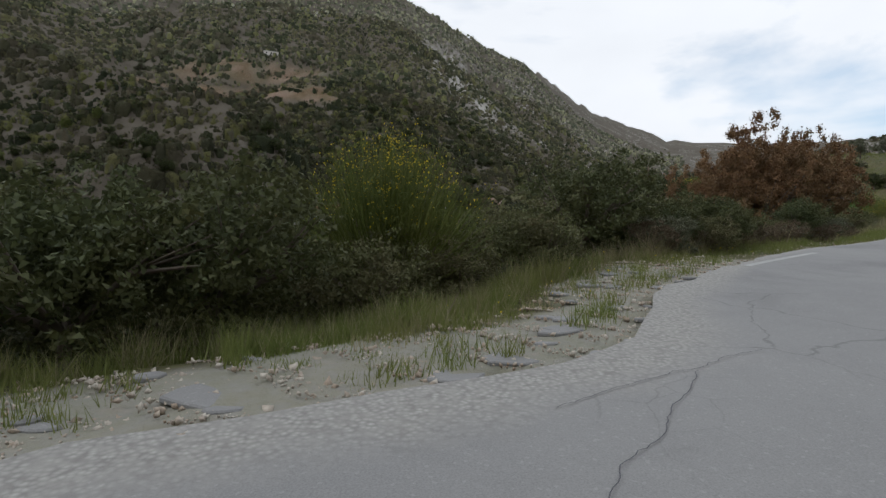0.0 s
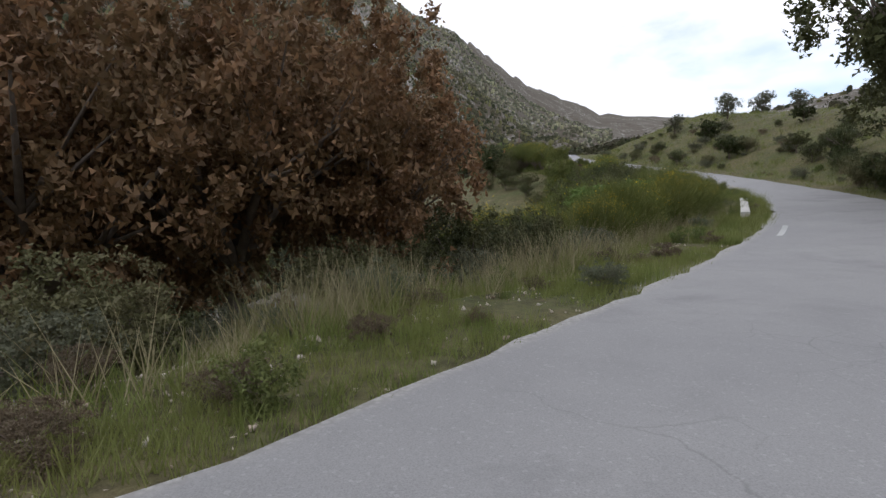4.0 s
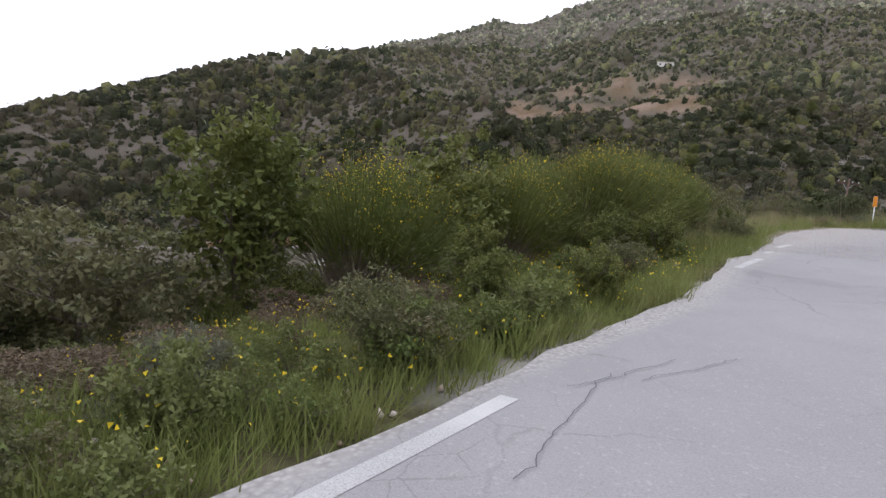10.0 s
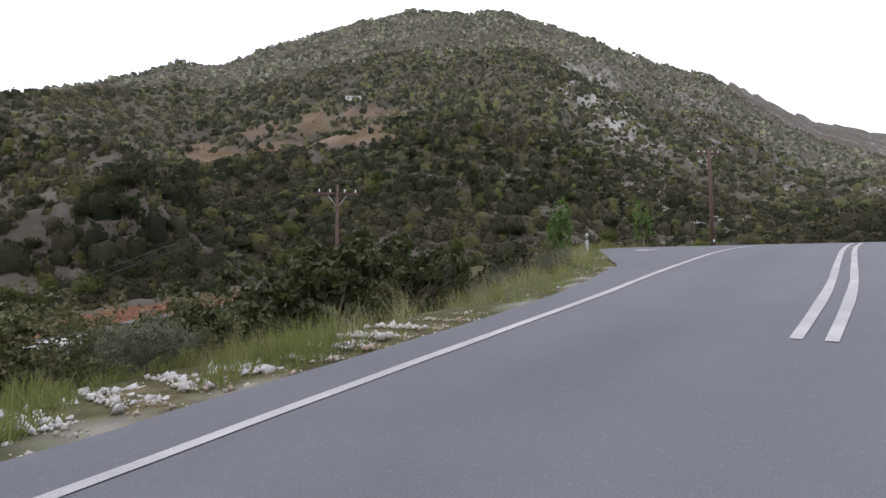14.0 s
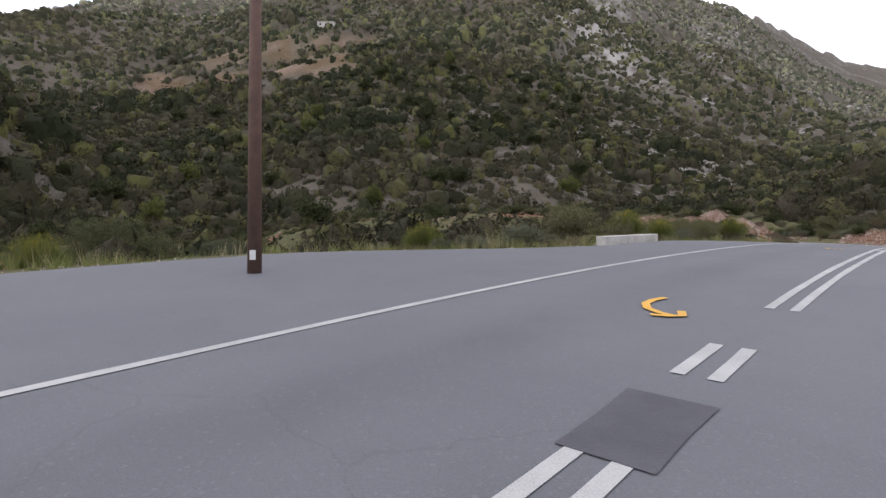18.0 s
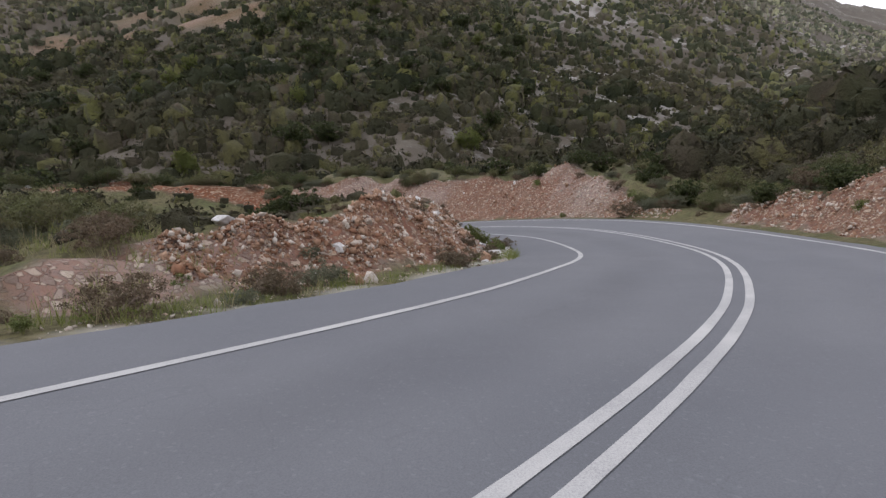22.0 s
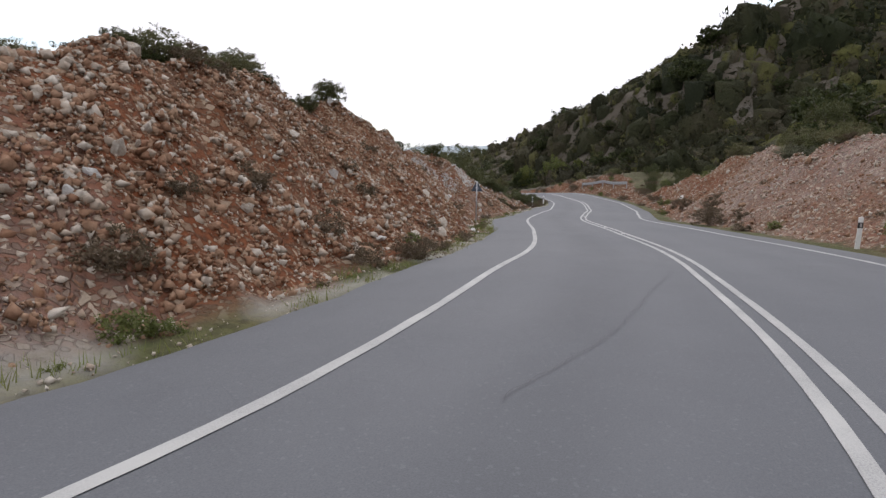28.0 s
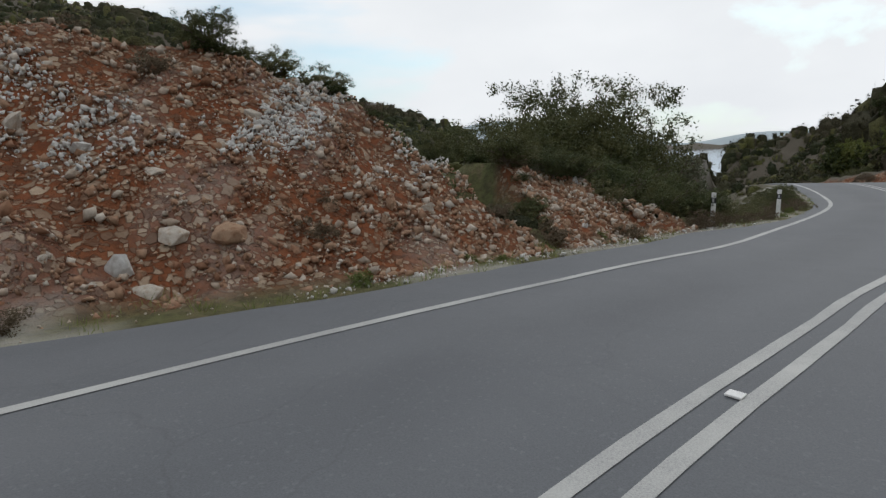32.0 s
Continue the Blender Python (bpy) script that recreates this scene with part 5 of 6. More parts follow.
for s, out, sc in ((152, 2.4, 0.5), (160, 2.2, 0.5), (170.5, 2.0, 0.62), (175, 3.2, 0.55), (180.5, 1.8, 0.6), (148, 2.6, 0.4)):
    beside("broom", s, out, sc)
for s in np.arange(160, 190, 0.26):
    beside(("grey", "maquis", "thyme", "grey", "thyme")[int(RNG.integers(5))], s, 0.9 + 15 * RNG.random(), 0.35 + 0.4 * RNG.random())
# weeds and dry tufts that break up the verge of the old road
for k in range(170):
    s = 30 + 74 * RNG.random()
    kind = ("weed", "weed", "dry", "grey", "thyme")[int(RNG.integers(5))]
    beside(kind, s, 0.5 + 4.6 * RNG.random(), (0.2 + 0.2 * RNG.random()) if kind in ("dry", "grey") else 0.4 + 0.4 * RNG.random())
# thick weeds and low shrubs of the flowering verge on the bend
for k in range(190):
    s = 66 + 38 * RNG.random()
    kind = ("weed", "weed", "weed", "weed", "bright", "maquis")[int(RNG.integers(6))]
    beside(kind, s, 0.35 + 4.2 * RNG.random(), 0.45 + 0.4 * RNG.random() if kind == "weed" else 0.22 + 0.2 * RNG.random())
for s, out, kind, sc in ((80.5, 4.6, "broom", 1.1), (81.8, 4.0, "broom", 1.05), (83.2, 3.2, "broom", 0.95), (84.8, 2.6, "green_broom", 0.85), (72.6, 7.2, "evergreen", 1.3), (74.2, 8.6, "evergreen", 1.3), (77.4, 8.8, "bright", 0.9)):
    beside(kind, s, out, sc)
# the rise to the right of the old road, with olive trees on its crest
for x, y, sc in ((57.3, 82.3, 0.6), (61.7, 79.3, 0.75), (69, 83.5, 0.8), (78.2, 92.6, 0.9), (66, 74, 0.6)):
    plant("olive", x, y, sc)
for x, y, sc in ((42.6, 39.0, 1.35), (47.5, 43.5, 0.95), (41.2, 33.0, 0.9)):
    plant("oak", x, y, sc)
# thick shrubs that hem the outer edge of the old road before the bend
for s in np.arange(43, 68, 0.9):
    beside(("evergreen", "hill_oak", "maquis", "evergreen")[int(RNG.integers(4))], s, 1.3 + 0.5 * RNG.random(), 0.7 + 0.3 * RNG.random(), -1)
    beside(("evergreen", "hill_oak", "green_broom", "grey")[int(RNG.integers(4))], s, 3.0 + 4.5 * RNG.random(), 0.7 + 0.6 * RNG.random(), -1)
for s in np.arange(68, 92, 1.3):
    beside(("evergreen", "hill_oak", "grey", "dry")[int(RNG.integers(4))], s, 3.5 + 9 * RNG.random(), 0.5 + 0.6 * RNG.random(), -1)
for s in np.arange(46, 60, 1.1):
    beside(("broom", "green_broom")[int(RNG.integers(2))], s, 2.7 + 1.0 * RNG.random(), 0.75 + 0.3 * RNG.random())
for s in np.arange(42, 104, 0.6):
    beside(("grey", "evergreen", "maquis", "dry", "weed")[int(RNG.integers(5))], s, 1.6 + 10 * RNG.random() ** 1.6, 0.25 + 0.7 * RNG.random() ** 2, -1)
# scrubby ground before the first mound
for k in range(46):
    beside(("grey", "weed", "weed", "thyme", "weed")[int(RNG.integers(5))], 184 + 12 * RNG.random(), 0.4 + 6.5 * RNG.random() ** 1.2, 0.25 + 0.25 * RNG.random())
# plants of the cutting: weeds at the foot, thorn cushions on the face and crest
for s in np.arange(186, 284, 0.75):
    if RNG.random() < 0.75:
        beside(("weed", "thyme", "dry", "weed")[int(RNG.integers(4))], s, 0.35 + 0.6 * RNG.random(), 0.28 + 0.4 * RNG.random())
    if s > 196 and RNG.random() < 0.45:
        beside("thyme", s, float(FOOT_L(s)) + MOUND_L(s) / 0.82 * RNG.random(), 0.45 + 0.7 * RNG.random())
    if s > 222 and RNG.random() < 0.75:
        beside(("maquis", "dry", "evergreen")[int(RNG.integers(3))], s, float(FOOT_L(s) + MOUND_L(s) / 0.82) + 0.1 + RNG.random() * 0.9, 0.32 + 0.3 * RNG.random(), 1, 0.8)
        beside(("evergreen", "hill_oak", "grey")[int(RNG.integers(3))], s, float(FOOT_L(s) + MOUND_L(s) / 0.82) - 0.1 + RNG.random() * 0.7, 0.17 + 0.14 * RNG.random(), 1, 0.8)
    elif RNG.random() < 0.5:
        beside(("thyme", "dry")[int(RNG.integers(2))], s, float(FOOT_L(s) + MOUND_L(s) / 0.82) + 0.3 + RNG.random() * 2, 0.4 + 0.4 * RNG.random())
for s in np.arange(180, 400, 1.0):
    if RNG.random() < 0.7:
        beside(("thyme", "dry", "weed")[int(RNG.integers(3))], s, 0.6 + RNG.random() * 4, 0.7 + 0.5 * RNG.random(), -1)
    if RNG.random() < 0.9:
        beside(("thyme", "maquis", "dry", "evergreen")[int(RNG.integers(4))], s, float(FOOT_R(s) + MOUND_R(s) / 0.78) + 0.4 + RNG.random() * 4, 0.45 + 0.35 * RNG.random(), -1)
for s, out, sc in ((206, 6.5, 0.75), (209.5, 7.5, 0.8), (212.5, 7, 0.75), (200, 9, 0.8), (195, 9, 0.8), (256, 8, 0.75), (262, 9, 0.8), (280, 6, 0.8)):
    beside("maquis" if RNG.random() < 0.3 else "evergreen", s, out, sc * 1.5, -1)
# cushions of scrub along the crest of the outer bank
for k in range(230):
    s = 188 + 76 * RNG.random()
    beside(("thyme", "grey", "maquis", "hill_oak", "dry", "grey")[int(RNG.integers(6))], s, float(FOOT_R(s) + MOUND_R(s) / 0.78) - 0.3 + 7 * RNG.random() ** 1.3, 0.4 + 0.4 * RNG.random(), -1)
# trees past the end of the cutting
for x, y, top in ((8.2, 169.2, 19.4), (5.8, 168.5, 19.4), (11.2, 170.3, 18.4), (14.6, 170.8, 17.6), (17.0, 171.2, 17.8), (20.5, 172.2, 18.3), (23.4, 172.4, 18.6)):
    plant("great", x, y, float(np.clip((top - level(x, y)) / 4.3, 0.25, 3.0)))
plant("olive", 0.4, 168.3, float(np.clip((18.1 - level(0.4, 168.3)) / 4.2, 0.4, 2.5)))
for s, out, kind, sc in ((269.6, 1.6, "evergreen", 0.5), (271, 2.2, "evergreen", 0.65), (272.4, 1.5, "maquis", 0.5), (273.6, 2.4, "evergreen", 0.7), (275, 3.4, "evergreen", 0.7), (276.5, 0.9, "dry", 0.4), (279, 0.8, "maquis", 0.35), (283, 3.6, "evergreen", 0.6), (271.5, 4.2, "evergreen", 0.9)):
    beside(kind, s, out, sc)


# ---- grass of the verges ----
def along(s, u):
    c = [np.interp(s, SOFW, a) for a in (WAY[:, 0], WAY[:, 1], LEFT[:, 0], LEFT[:, 1])]
    return c[0] + c[2] * u, c[1] + c[3] * u


def strip_points(n, s0, s1, out0, out1, side=1, power=1.0, patchy=False):
    s = s0 + (s1 - s0) * RNG.random(n)
    o = out0 + (out1 - out0) * RNG.random(n) ** power
    u = EDGE_L(s) + o if side > 0 else EDGE_R(s) - o
    x, y = along(s, u)
    h, _ = terrain(x, y)
    p = np.stack([x, y, h], 1)
    return p[(wave(x, y, 2.1, 8.3) > -0.42) | (o > 6) | ((s > 66) & (s < 104))] if patchy else p


def blades(p, height, per, width=0.012, bend=0.4):
    """Tufts of narrow blades at the places p."""
    n = len(p) * per
    q = np.repeat(p, per, 0) + np.concatenate([RNG.normal(size=(n, 2)) * 0.07, np.zeros((n, 1))], 1)
    h = height * (0.5 + 0.8 * RNG.random((n, 1))) * np.clip(0.85 + 0.6 * wave(q[:, 0], q[:, 1], 2.6, 4.4) + 0.3 * wave(q[:, 0], q[:, 1], 0.9, 1.4), 0.3, 1.6)[:, None]
    a = RNG.random((n, 1)) * 6.283
    side = np.concatenate([np.cos(a), np.sin(a), np.zeros((n, 1))], 1) * width
    tip = np.concatenate([RNG.normal(size=(n, 2)) * h * bend, h], 1)
    v = np.stack([q - side - (0, 0, 0.03), q + side - (0, 0, 0.03), q + tip], 1).reshape(-1, 3)
    return v, np.arange(n * 3).reshape(n, 3)


def grass(name, label, mat, strips):
    pieces = [blades(strip_points(n, s0, s1, o0, o1, sd, pw, True), h, per, w) for n, s0, s1, o0, o1, sd, pw, h, per, w in strips]
    v, f = joined(pieces)
    tagged(new(name, fast_mesh(name, v, f, mat)), label, "grass", kind="stuff")


grass("verge_grass", "green grass and weeds along the verge", GRASS_GREEN, (
    (2600, -6, 9, 1.6, 4.6, 1, 1.0, 0.4, 14, 0.006), (6500, -6, 45, 0.3, 4.5, 1, 1.0, 0.2, 12, 0.006), (2600, -6, 45, 1.8, 6, 1, 1.0, 0.45, 14, 0.006), (2600, 45, 72, 0.0, 3.5, 1, 1.0, 0.32, 14, 0.006), (1500, 26, 46, 0.0, 1.2, 1, 1.0, 0.12, 12, 0.006),
    (8200, 66, 103, 0.1, 4.8, 1, 1.0, 0.26, 20, 0.006), (4200, 100, 122, 0.3, 5, 1, 1.0, 0.42, 16, 0.006), (2500, 118, 190, 0.1, 5, 1, 1.0, 0.28, 12, 0.006), (1500, 0, 112, 0, 4, -1, 1.0, 0.3, 12, 0.006), (3500, 60, 112, 1, 22, -1, 1.0, 0.35, 12, 0.008), (700, 184, 290, 0, 0.8, 1, 1.0, 0.16, 12, 0.006)))
grass("dry_grass", "tall pale dry grass on the verge", GRASS_DRY, (
    (1700, -6, 28, 1.6, 4.8, 1, 1.0, 0.5, 14, 0.006), (900, -6, 60, 1.2, 6, 1, 1.0, 0.55, 12, 0.006), (2300, 101, 117, 0.8, 6, 1, 0.9, 0.55, 16, 0.006), (700, 116, 165, 0.6, 4, 1, 1.0, 0.45, 12, 0.006), (900, 162, 190, 0.2, 14, 1, 1.0, 0.32, 12, 0.006), (500, 30, 50, 2, 3.5, 1, 1.0, 0.7, 16, 0.006)))
grass("dry_stalks", "thin bare grey stalks standing above the grass", MAT_TWIG, ((150, 101, 118, 2.2, 7.5, 1, 1.0, 1.6, 3, 0.012), (30, 3, 30, 1.5, 3.5, 1, 1.0, 1.1, 3, 0.01)))
fp = np.concatenate([strip_points(5200, 66, 98, 0.2, 4, 1) + (0, 0, 0.27), strip_points(200, 5, 30, 0.6, 4, 1) + (0, 0, 0.2)])
fp[:, 2] += RNG.normal(size=len(fp)) * 0.06
tagged(new("wild_flowers", fast_mesh("wild_flowers", *leaves(fp, 0.024, 1, 0, 0.9), FLOWER)), "small yellow wild flowers in the verge", "flowers", kind="stuff")
fp = strip_points(900, 66, 84, 0.8, 5, 1) + (0, 0, 0.45)
fp[:, 2] += RNG.normal(size=len(fp)) * 0.08
tagged(new("thistle_flowers", fast_mesh("thistle_flowers", *leaves(fp, 0.035, 1, 0, 0.9), FLOWER_LILAC)), "pale lilac thistle heads in the verge", "flowers", kind="stuff")


# ---- stones ----
def stone_mesh(name, mat, seed, sub=1):
    rng = np.random.default_rng(seed)
    bm = bmesh.new()
    bmesh.ops.create_icosphere(bm, subdivisions=1, radius=1)
    for v in bm.verts:
        v.co *= 0.6 + 0.75 * rng.random()
        v.co.z *= 0.75
    bmesh.ops.bevel(bm, geom=bm.edges[:], offset=0.05, segments=1, affect="EDGES")
    return from_bm(name, bm, mat)


def rubble(name, label, mat, p, size, sink=0.35, power=5):
    tv = np.array([(1, 0, 0), (0, 1, 0), (-1, 0, 0), (0, -1, 0), (0, 0, 1), (0.2, 0.2, -0.9)], float)
    tf = np.array([(0, 1, 4), (1, 2, 4), (2, 3, 4), (3, 0, 4), (1, 0, 5), (2, 1, 5), (3, 2, 5), (0, 3, 5)])
    rot = RNG.normal(size=(len(p), 3, 3))
    rot = np.linalg.qr(rot)[0]
    n, k = len(p), len(tv)
    sz = size * (0.5 + RNG.random((n, 1, 1)) ** power * 1.4)
    jit = 0.6 + 0.8 * RNG.random((n, k, 1))
    ax = 0.6 + 0.7 * RNG.random((n, 1, 3))
    v = tv[None] * jit * ax * sz
    v = np.einsum('nkj,nij->nki', v, rot)
    v = v + p[:, None, :] + np.array([0, 0, 1]) * sz * (0.5 - sink)
    tagged(new(name, fast_mesh(name, v.reshape(-1, 3), (tf[None] + (np.arange(n) * k)[:, None, None]).reshape(-1, 3), mat)), label, "rubble", kind="stuff")


def bank_points(n, s0, s1, side):
    s = s0 + (s1 - s0) * RNG.random(n)
    hm, fo, sl = (MOUND_L, FOOT_L, 0.82) if side > 0 else (MOUND_R, FOOT_R, 0.78)
    o = fo(s) - 0.25 + (hm(s) / sl + 0.5) * RNG.random(n)
    u = EDGE_L(s) + o if side > 0 else EDGE_R(s) - o
    x, y = along(s, u)
    ok = hm(s) > 0.35
    x, y = x[ok], y[ok]
    h, _ = terrain(x, y)
    return np.stack([x, y, h], 1)


rubble("bank_rubble", "broken pale and ruddy stones on the red earth bank", MAT_REDSTONE, np.concatenate([bank_points(62000, 188, 270, 1), bank_points(34000, 196, 300, -1)]), 0.029)
rubble("bank_gravel", "pale limestone chips on the red earth bank", MAT_STONE, np.concatenate([bank_points(15000, 188, 270, 1), bank_points(12000, 196, 300, -1)]), 0.026)
rubble("bank_stones", "pale fist-sized limestone pieces lying on the red earth bank", MAT_STONE, np.concatenate([bank_points(3000, 188, 228, 1), bank_points(9000, 226, 270, 1), bank_points(9000, 196, 300, -1)]), 0.05, 0.3, 3)
rubble("ruddy_bank_stones", "earth-stained fist-sized stones lying on the bank", MAT_REDSTONE, np.concatenate([bank_points(3500, 188, 228, 1), bank_points(13000, 226, 270, 1), bank_points(6000, 196, 300, -1)]), 0.052, 0.35, 3)
rubble("verge_gravel", "pale loose gravel at the edge of the road", MAT_STONE, np.concatenate([strip_points(9500, -4, 12, -0.5, 2.1), strip_points(1300, 30, 46, 1.2, 3.0), strip_points(900, 12, 30, -0.1, 1.6), strip_points(1500, 30, 100, -0.1, 1.4), strip_points(4000, 100, 116, -0.2, 1.2), strip_points(1500, 114, 124, 0, 1.2), strip_points(700, 120, 190, 0, 0.6), strip_points(1800, 186, 290, 0.02, 0.7)]), 0.022)
rubble("white_rubble", "heap of broken white stone at the edge of the road", MAT_CHALK, np.concatenate([strip_points(1100, 119.2, 123.2, 0.35, 1.2), strip_points(900, 203, 219, 0.1, 1.2), strip_points(1500, 275, 287, 0.6, 3.0), strip_points(5000, 318, 352, 0.8, 8.0), strip_points(500, 258, 272, 0.1, 0.8)]), 0.035)
gs = 101 + 13.6 * RNG.random(15000)
gu = EDGE_L(gs) + 0.3 - 3.2 * RNG.random(15000) ** 1.3
gxx, gyy = along(gs, gu)
rubble("junction_grit", "fine loose grit strewn over the junction", MAT_STONE, np.stack([gxx, gyy, np.interp(gs, SOFW, WAY[:, 2]) + gu * np.tan(np.radians(BANK(gs))) + 0.002], 1), 0.007, 0.5)
STONES = [stone_mesh("stone", MAT_STONE, 3, 2), stone_mesh("stone", MAT_REDSTONE, 5, 2), stone_mesh("stone", MAT_CHALK, 9, 2)]
for k, p in enumerate(np.concatenate([bank_points(190, 190, 270, 1), bank_points(70, 216, 280, -1), strip_points(14, 186, 215, 0.2, 0.8)])):
    r = 0.06 + 0.11 * RNG.random() ** 2.2 + (0.1 if k % 19 == 0 else 0)
    ob = tagged(new("boulder", STONES[(0, 1, 0, 2, 1)[k % 5]]), "loose angular limestone block lying on the earth bank", "stone", "stones on the bank")
    ob.matrix_basis = Matrix.Translation(p + (0, 0, r * 0.25)) @ Euler(RNG.random(3) * 6).to_matrix().to_4x4() @ Matrix.Diagonal((r * (1 + 0.5 * RNG.random()), r, r * (0.7 + 0.4 * RNG.random()), 1))
# two pale streaks of scree and single blocks bedded in the face of the bank
def streak(n, s0, s1, w, o0, o1):
    k = RNG.random(n)
    s, o = s0 + (s1 - s0) * k + RNG.normal(size=n) * w, o0 + (o1 - o0) * k + RNG.normal(size=n) * 0.15
    x, y = along(s, EDGE_L(s) + o)
    return np.stack([x, y, terrain(x, y)[0]], 1)


rubble("pale_scree", "streaks of pale grey scree running down the red bank", MAT_CHALK, np.concatenate([streak(1500, 256.2, 257.0, 0.35, 5.3, 3.0), streak(2600, 261.6, 258.6, 0.5, 5.0, 3.0), streak(900, 263.5, 261.5, 0.4, 4.4, 2.6)]), 0.034, 0.3, 3)
for s, out, rx, rz, mk in ((257.75, 1.5, 0.3, 0.24, 1), (257.3, 1.6, 0.22, 0.2, 0), (259.3, 2.1, 0.17, 0.22, 1), (256.9, 1.0, 0.2, 0.16, 0), (256.9, 3.3, 0.16, 0.16, 2), (257.4, 2.6, 0.18, 0.08, 0), (242.3, 2.2, 0.28, 0.24, 0), (232.8, 3.6, 0.17, 0.15, 0), (234.3, 3.6, 0.27, 0.13, 0),
                       (233.8, 1.3, 0.14, 0.08, 2), (249.2, 3.3, 0.26, 0.25, 1), (249.7, 2.0, 0.11, 0.1, 0), (253.8, 4.3, 0.22, 0.18, 0), (254.6, 2.3, 0.16, 0.24, 1), (240.2, 1.2, 0.22, 0.3, 0), (238.9, 1.0, 0.3, 0.22, 0), (236.4, 1.2, 0.2, 0.16, 0)):
    x, y = along(np.array([s]), EDGE_L(s) + out)
    ob = tagged(new("boulder", STONES[mk]), "large limestone block bedded in the red earth bank", "stone", "stones on the bank")
    ob.matrix_basis = Matrix.Translation((x[0], y[0], float(terrain(x, y)[0][0]) + rz * 0.15)) @ Euler((0.2, 0.1, math.atan2(*np.flip([np.interp(s, SOFW, TAN[:, 0]), np.interp(s, SOFW, TAN[:, 1])])) + 0.2 * math.sin(s * 7))).to_matrix().to_4x4() @ Matrix.Diagonal((rx, 0.75 * min(rx, 0.25), rz, 1))
for s, u_out, r in ((190.5, 3.2, 0.2), (204.5, 0.75, 0.26), (205.2, 1.0, 0.18), (209, 1.2, 0.22), (215.6, 0.7, 0.15), (216.4, 0.9, 0.12)):
    x, y, z, _ = on_road(s, float(EDGE_L(s)) + u_out)
    ob = tagged(new("boulder", STONES[2 if r < 0.3 else 0]), "large white limestone block near the road edge", "stone", "stones on the bank")
    ob.matrix_basis = Matrix.Translation((x, y, z + r * 0.2)) @ Euler((0.3, 0.2, s)).to_matrix().to_4x4() @ Matrix.Diagonal((r * 1.2, r, r * 0.9, 1))


# ---- built things ----
def box(name, mat, sx, sy, sz, bev=0.01, seg=2):
    bm = bmesh.new()
    bmesh.ops.create_cube(bm, size=1)
    for v in bm.verts:
        v.co = (v.co.x * sx, v.co.y * sy, v.co.z * sz)
    if bev:
        bmesh.ops.bevel(bm, geom=bm.edges[:], offset=bev, segments=seg, affect="EDGES", profile=0.6)
    return from_bm(name, bm, mat)


def cyl(name, mat, r0, r1, h, sides=12, segs=1):
    bm = bmesh.new()
    bmesh.ops.create_cone(bm, cap_ends=True, segments=sides, radius1=r0, radius2=r1, depth=h)
    bmesh.ops.translate(bm, verts=bm.verts, vec=(0, 0, h / 2))
    return from_bm(name, bm, mat, True)


def telegraph_pole(x, y, height, turn, label, lean=0.0, girth=1.0):
    root = tagged(new("telegraph_pole"), label, "utility pole", "poles along the road")
    root.matrix_basis = pose(x, y, level(x, y) - 0.2, lean, 0, turn)
    part("shaft", cyl("shaft", MAT_WOOD, 0.12 * girth, 0.085 * girth, height + 0.2, 14), root)
    arm = part("crossarm", box("crossarm", MAT_WOOD, 1.5, 0.09, 0.11, 0.012), root, m=pose(0, 0.1, height - 0.12))
    for k in (-0.62, -0.25, 0.25, 0.62):
        part("insulator", cyl("insulator", MAT_WHITE, 0.035, 0.022, 0.12, 8), arm, "white porcelain insulator", m=pose(k, 0, 0.05))
    for k in (-1, 1):
        b = part("brace", box("brace", MAT_STEEL, 0.03, 0.012, 0.55, 0), root, m=pose(0.17 * k, 0.1, height - 0.36, 0, 38 * k, 0))
    part("number_plate", box("number_plate", MAT_WHITE, 0.1, 0.008, 0.16, 0.002), root, "small pale plate low on the pole", m=pose(0, -0.125, 0.6))
    return root


telegraph_pole(52.7, 135.5, 5.95, 25, "reddish-brown wooden telegraph pole with a crossarm")
telegraph_pole(38.7, 116.5, 7.0, 30, "grey-brown wooden telegraph pole down the slope", 1.0, 0.6)
telegraph_pole(-28, 92, 6.0, 70, "distant wooden telegraph pole in the valley")
telegraph_pole(-8, 159, 6.0, 60, "thin wooden telegraph pole near the lake bend")


def cable(p, q, sag, r=0.012):
    cu = bpy.data.curves.new("cable", "CURVE")
    cu.dimensions, cu.bevel_depth, cu.bevel_resolution = "3D", r, 1
    sp = cu.splines.new("POLY")
    sp.points.add(16)
    for k in range(17):
        t = k / 16
        a = Vector(p).lerp(Vector(q), t)
        sp.points[k].co = (a.x, a.y, a.z - sag * 4 * t * (1 - t), 1)
    cu.materials.append(MAT_CABLE)
    tagged(new("cable", cu), "thin dark overhead cable between the poles", "cable", "cables between poles")


za, zb, zc = level(52.7, 135.5) + 5.2, level(38.7, 116.5) + 6.9, level(-28, 92) + 5.8
for k in (-0.5, 0.5):
    cable((38.7 + k, 116.5, zb), (-28 + k, 92, zc), 1.1)
gx_, gy_, gz_, _ = on_road(131, 6.6)
cable((38.8, 116.5, zb - 0.2), (gx_, gy_, gz_), 0.02, 0.008)


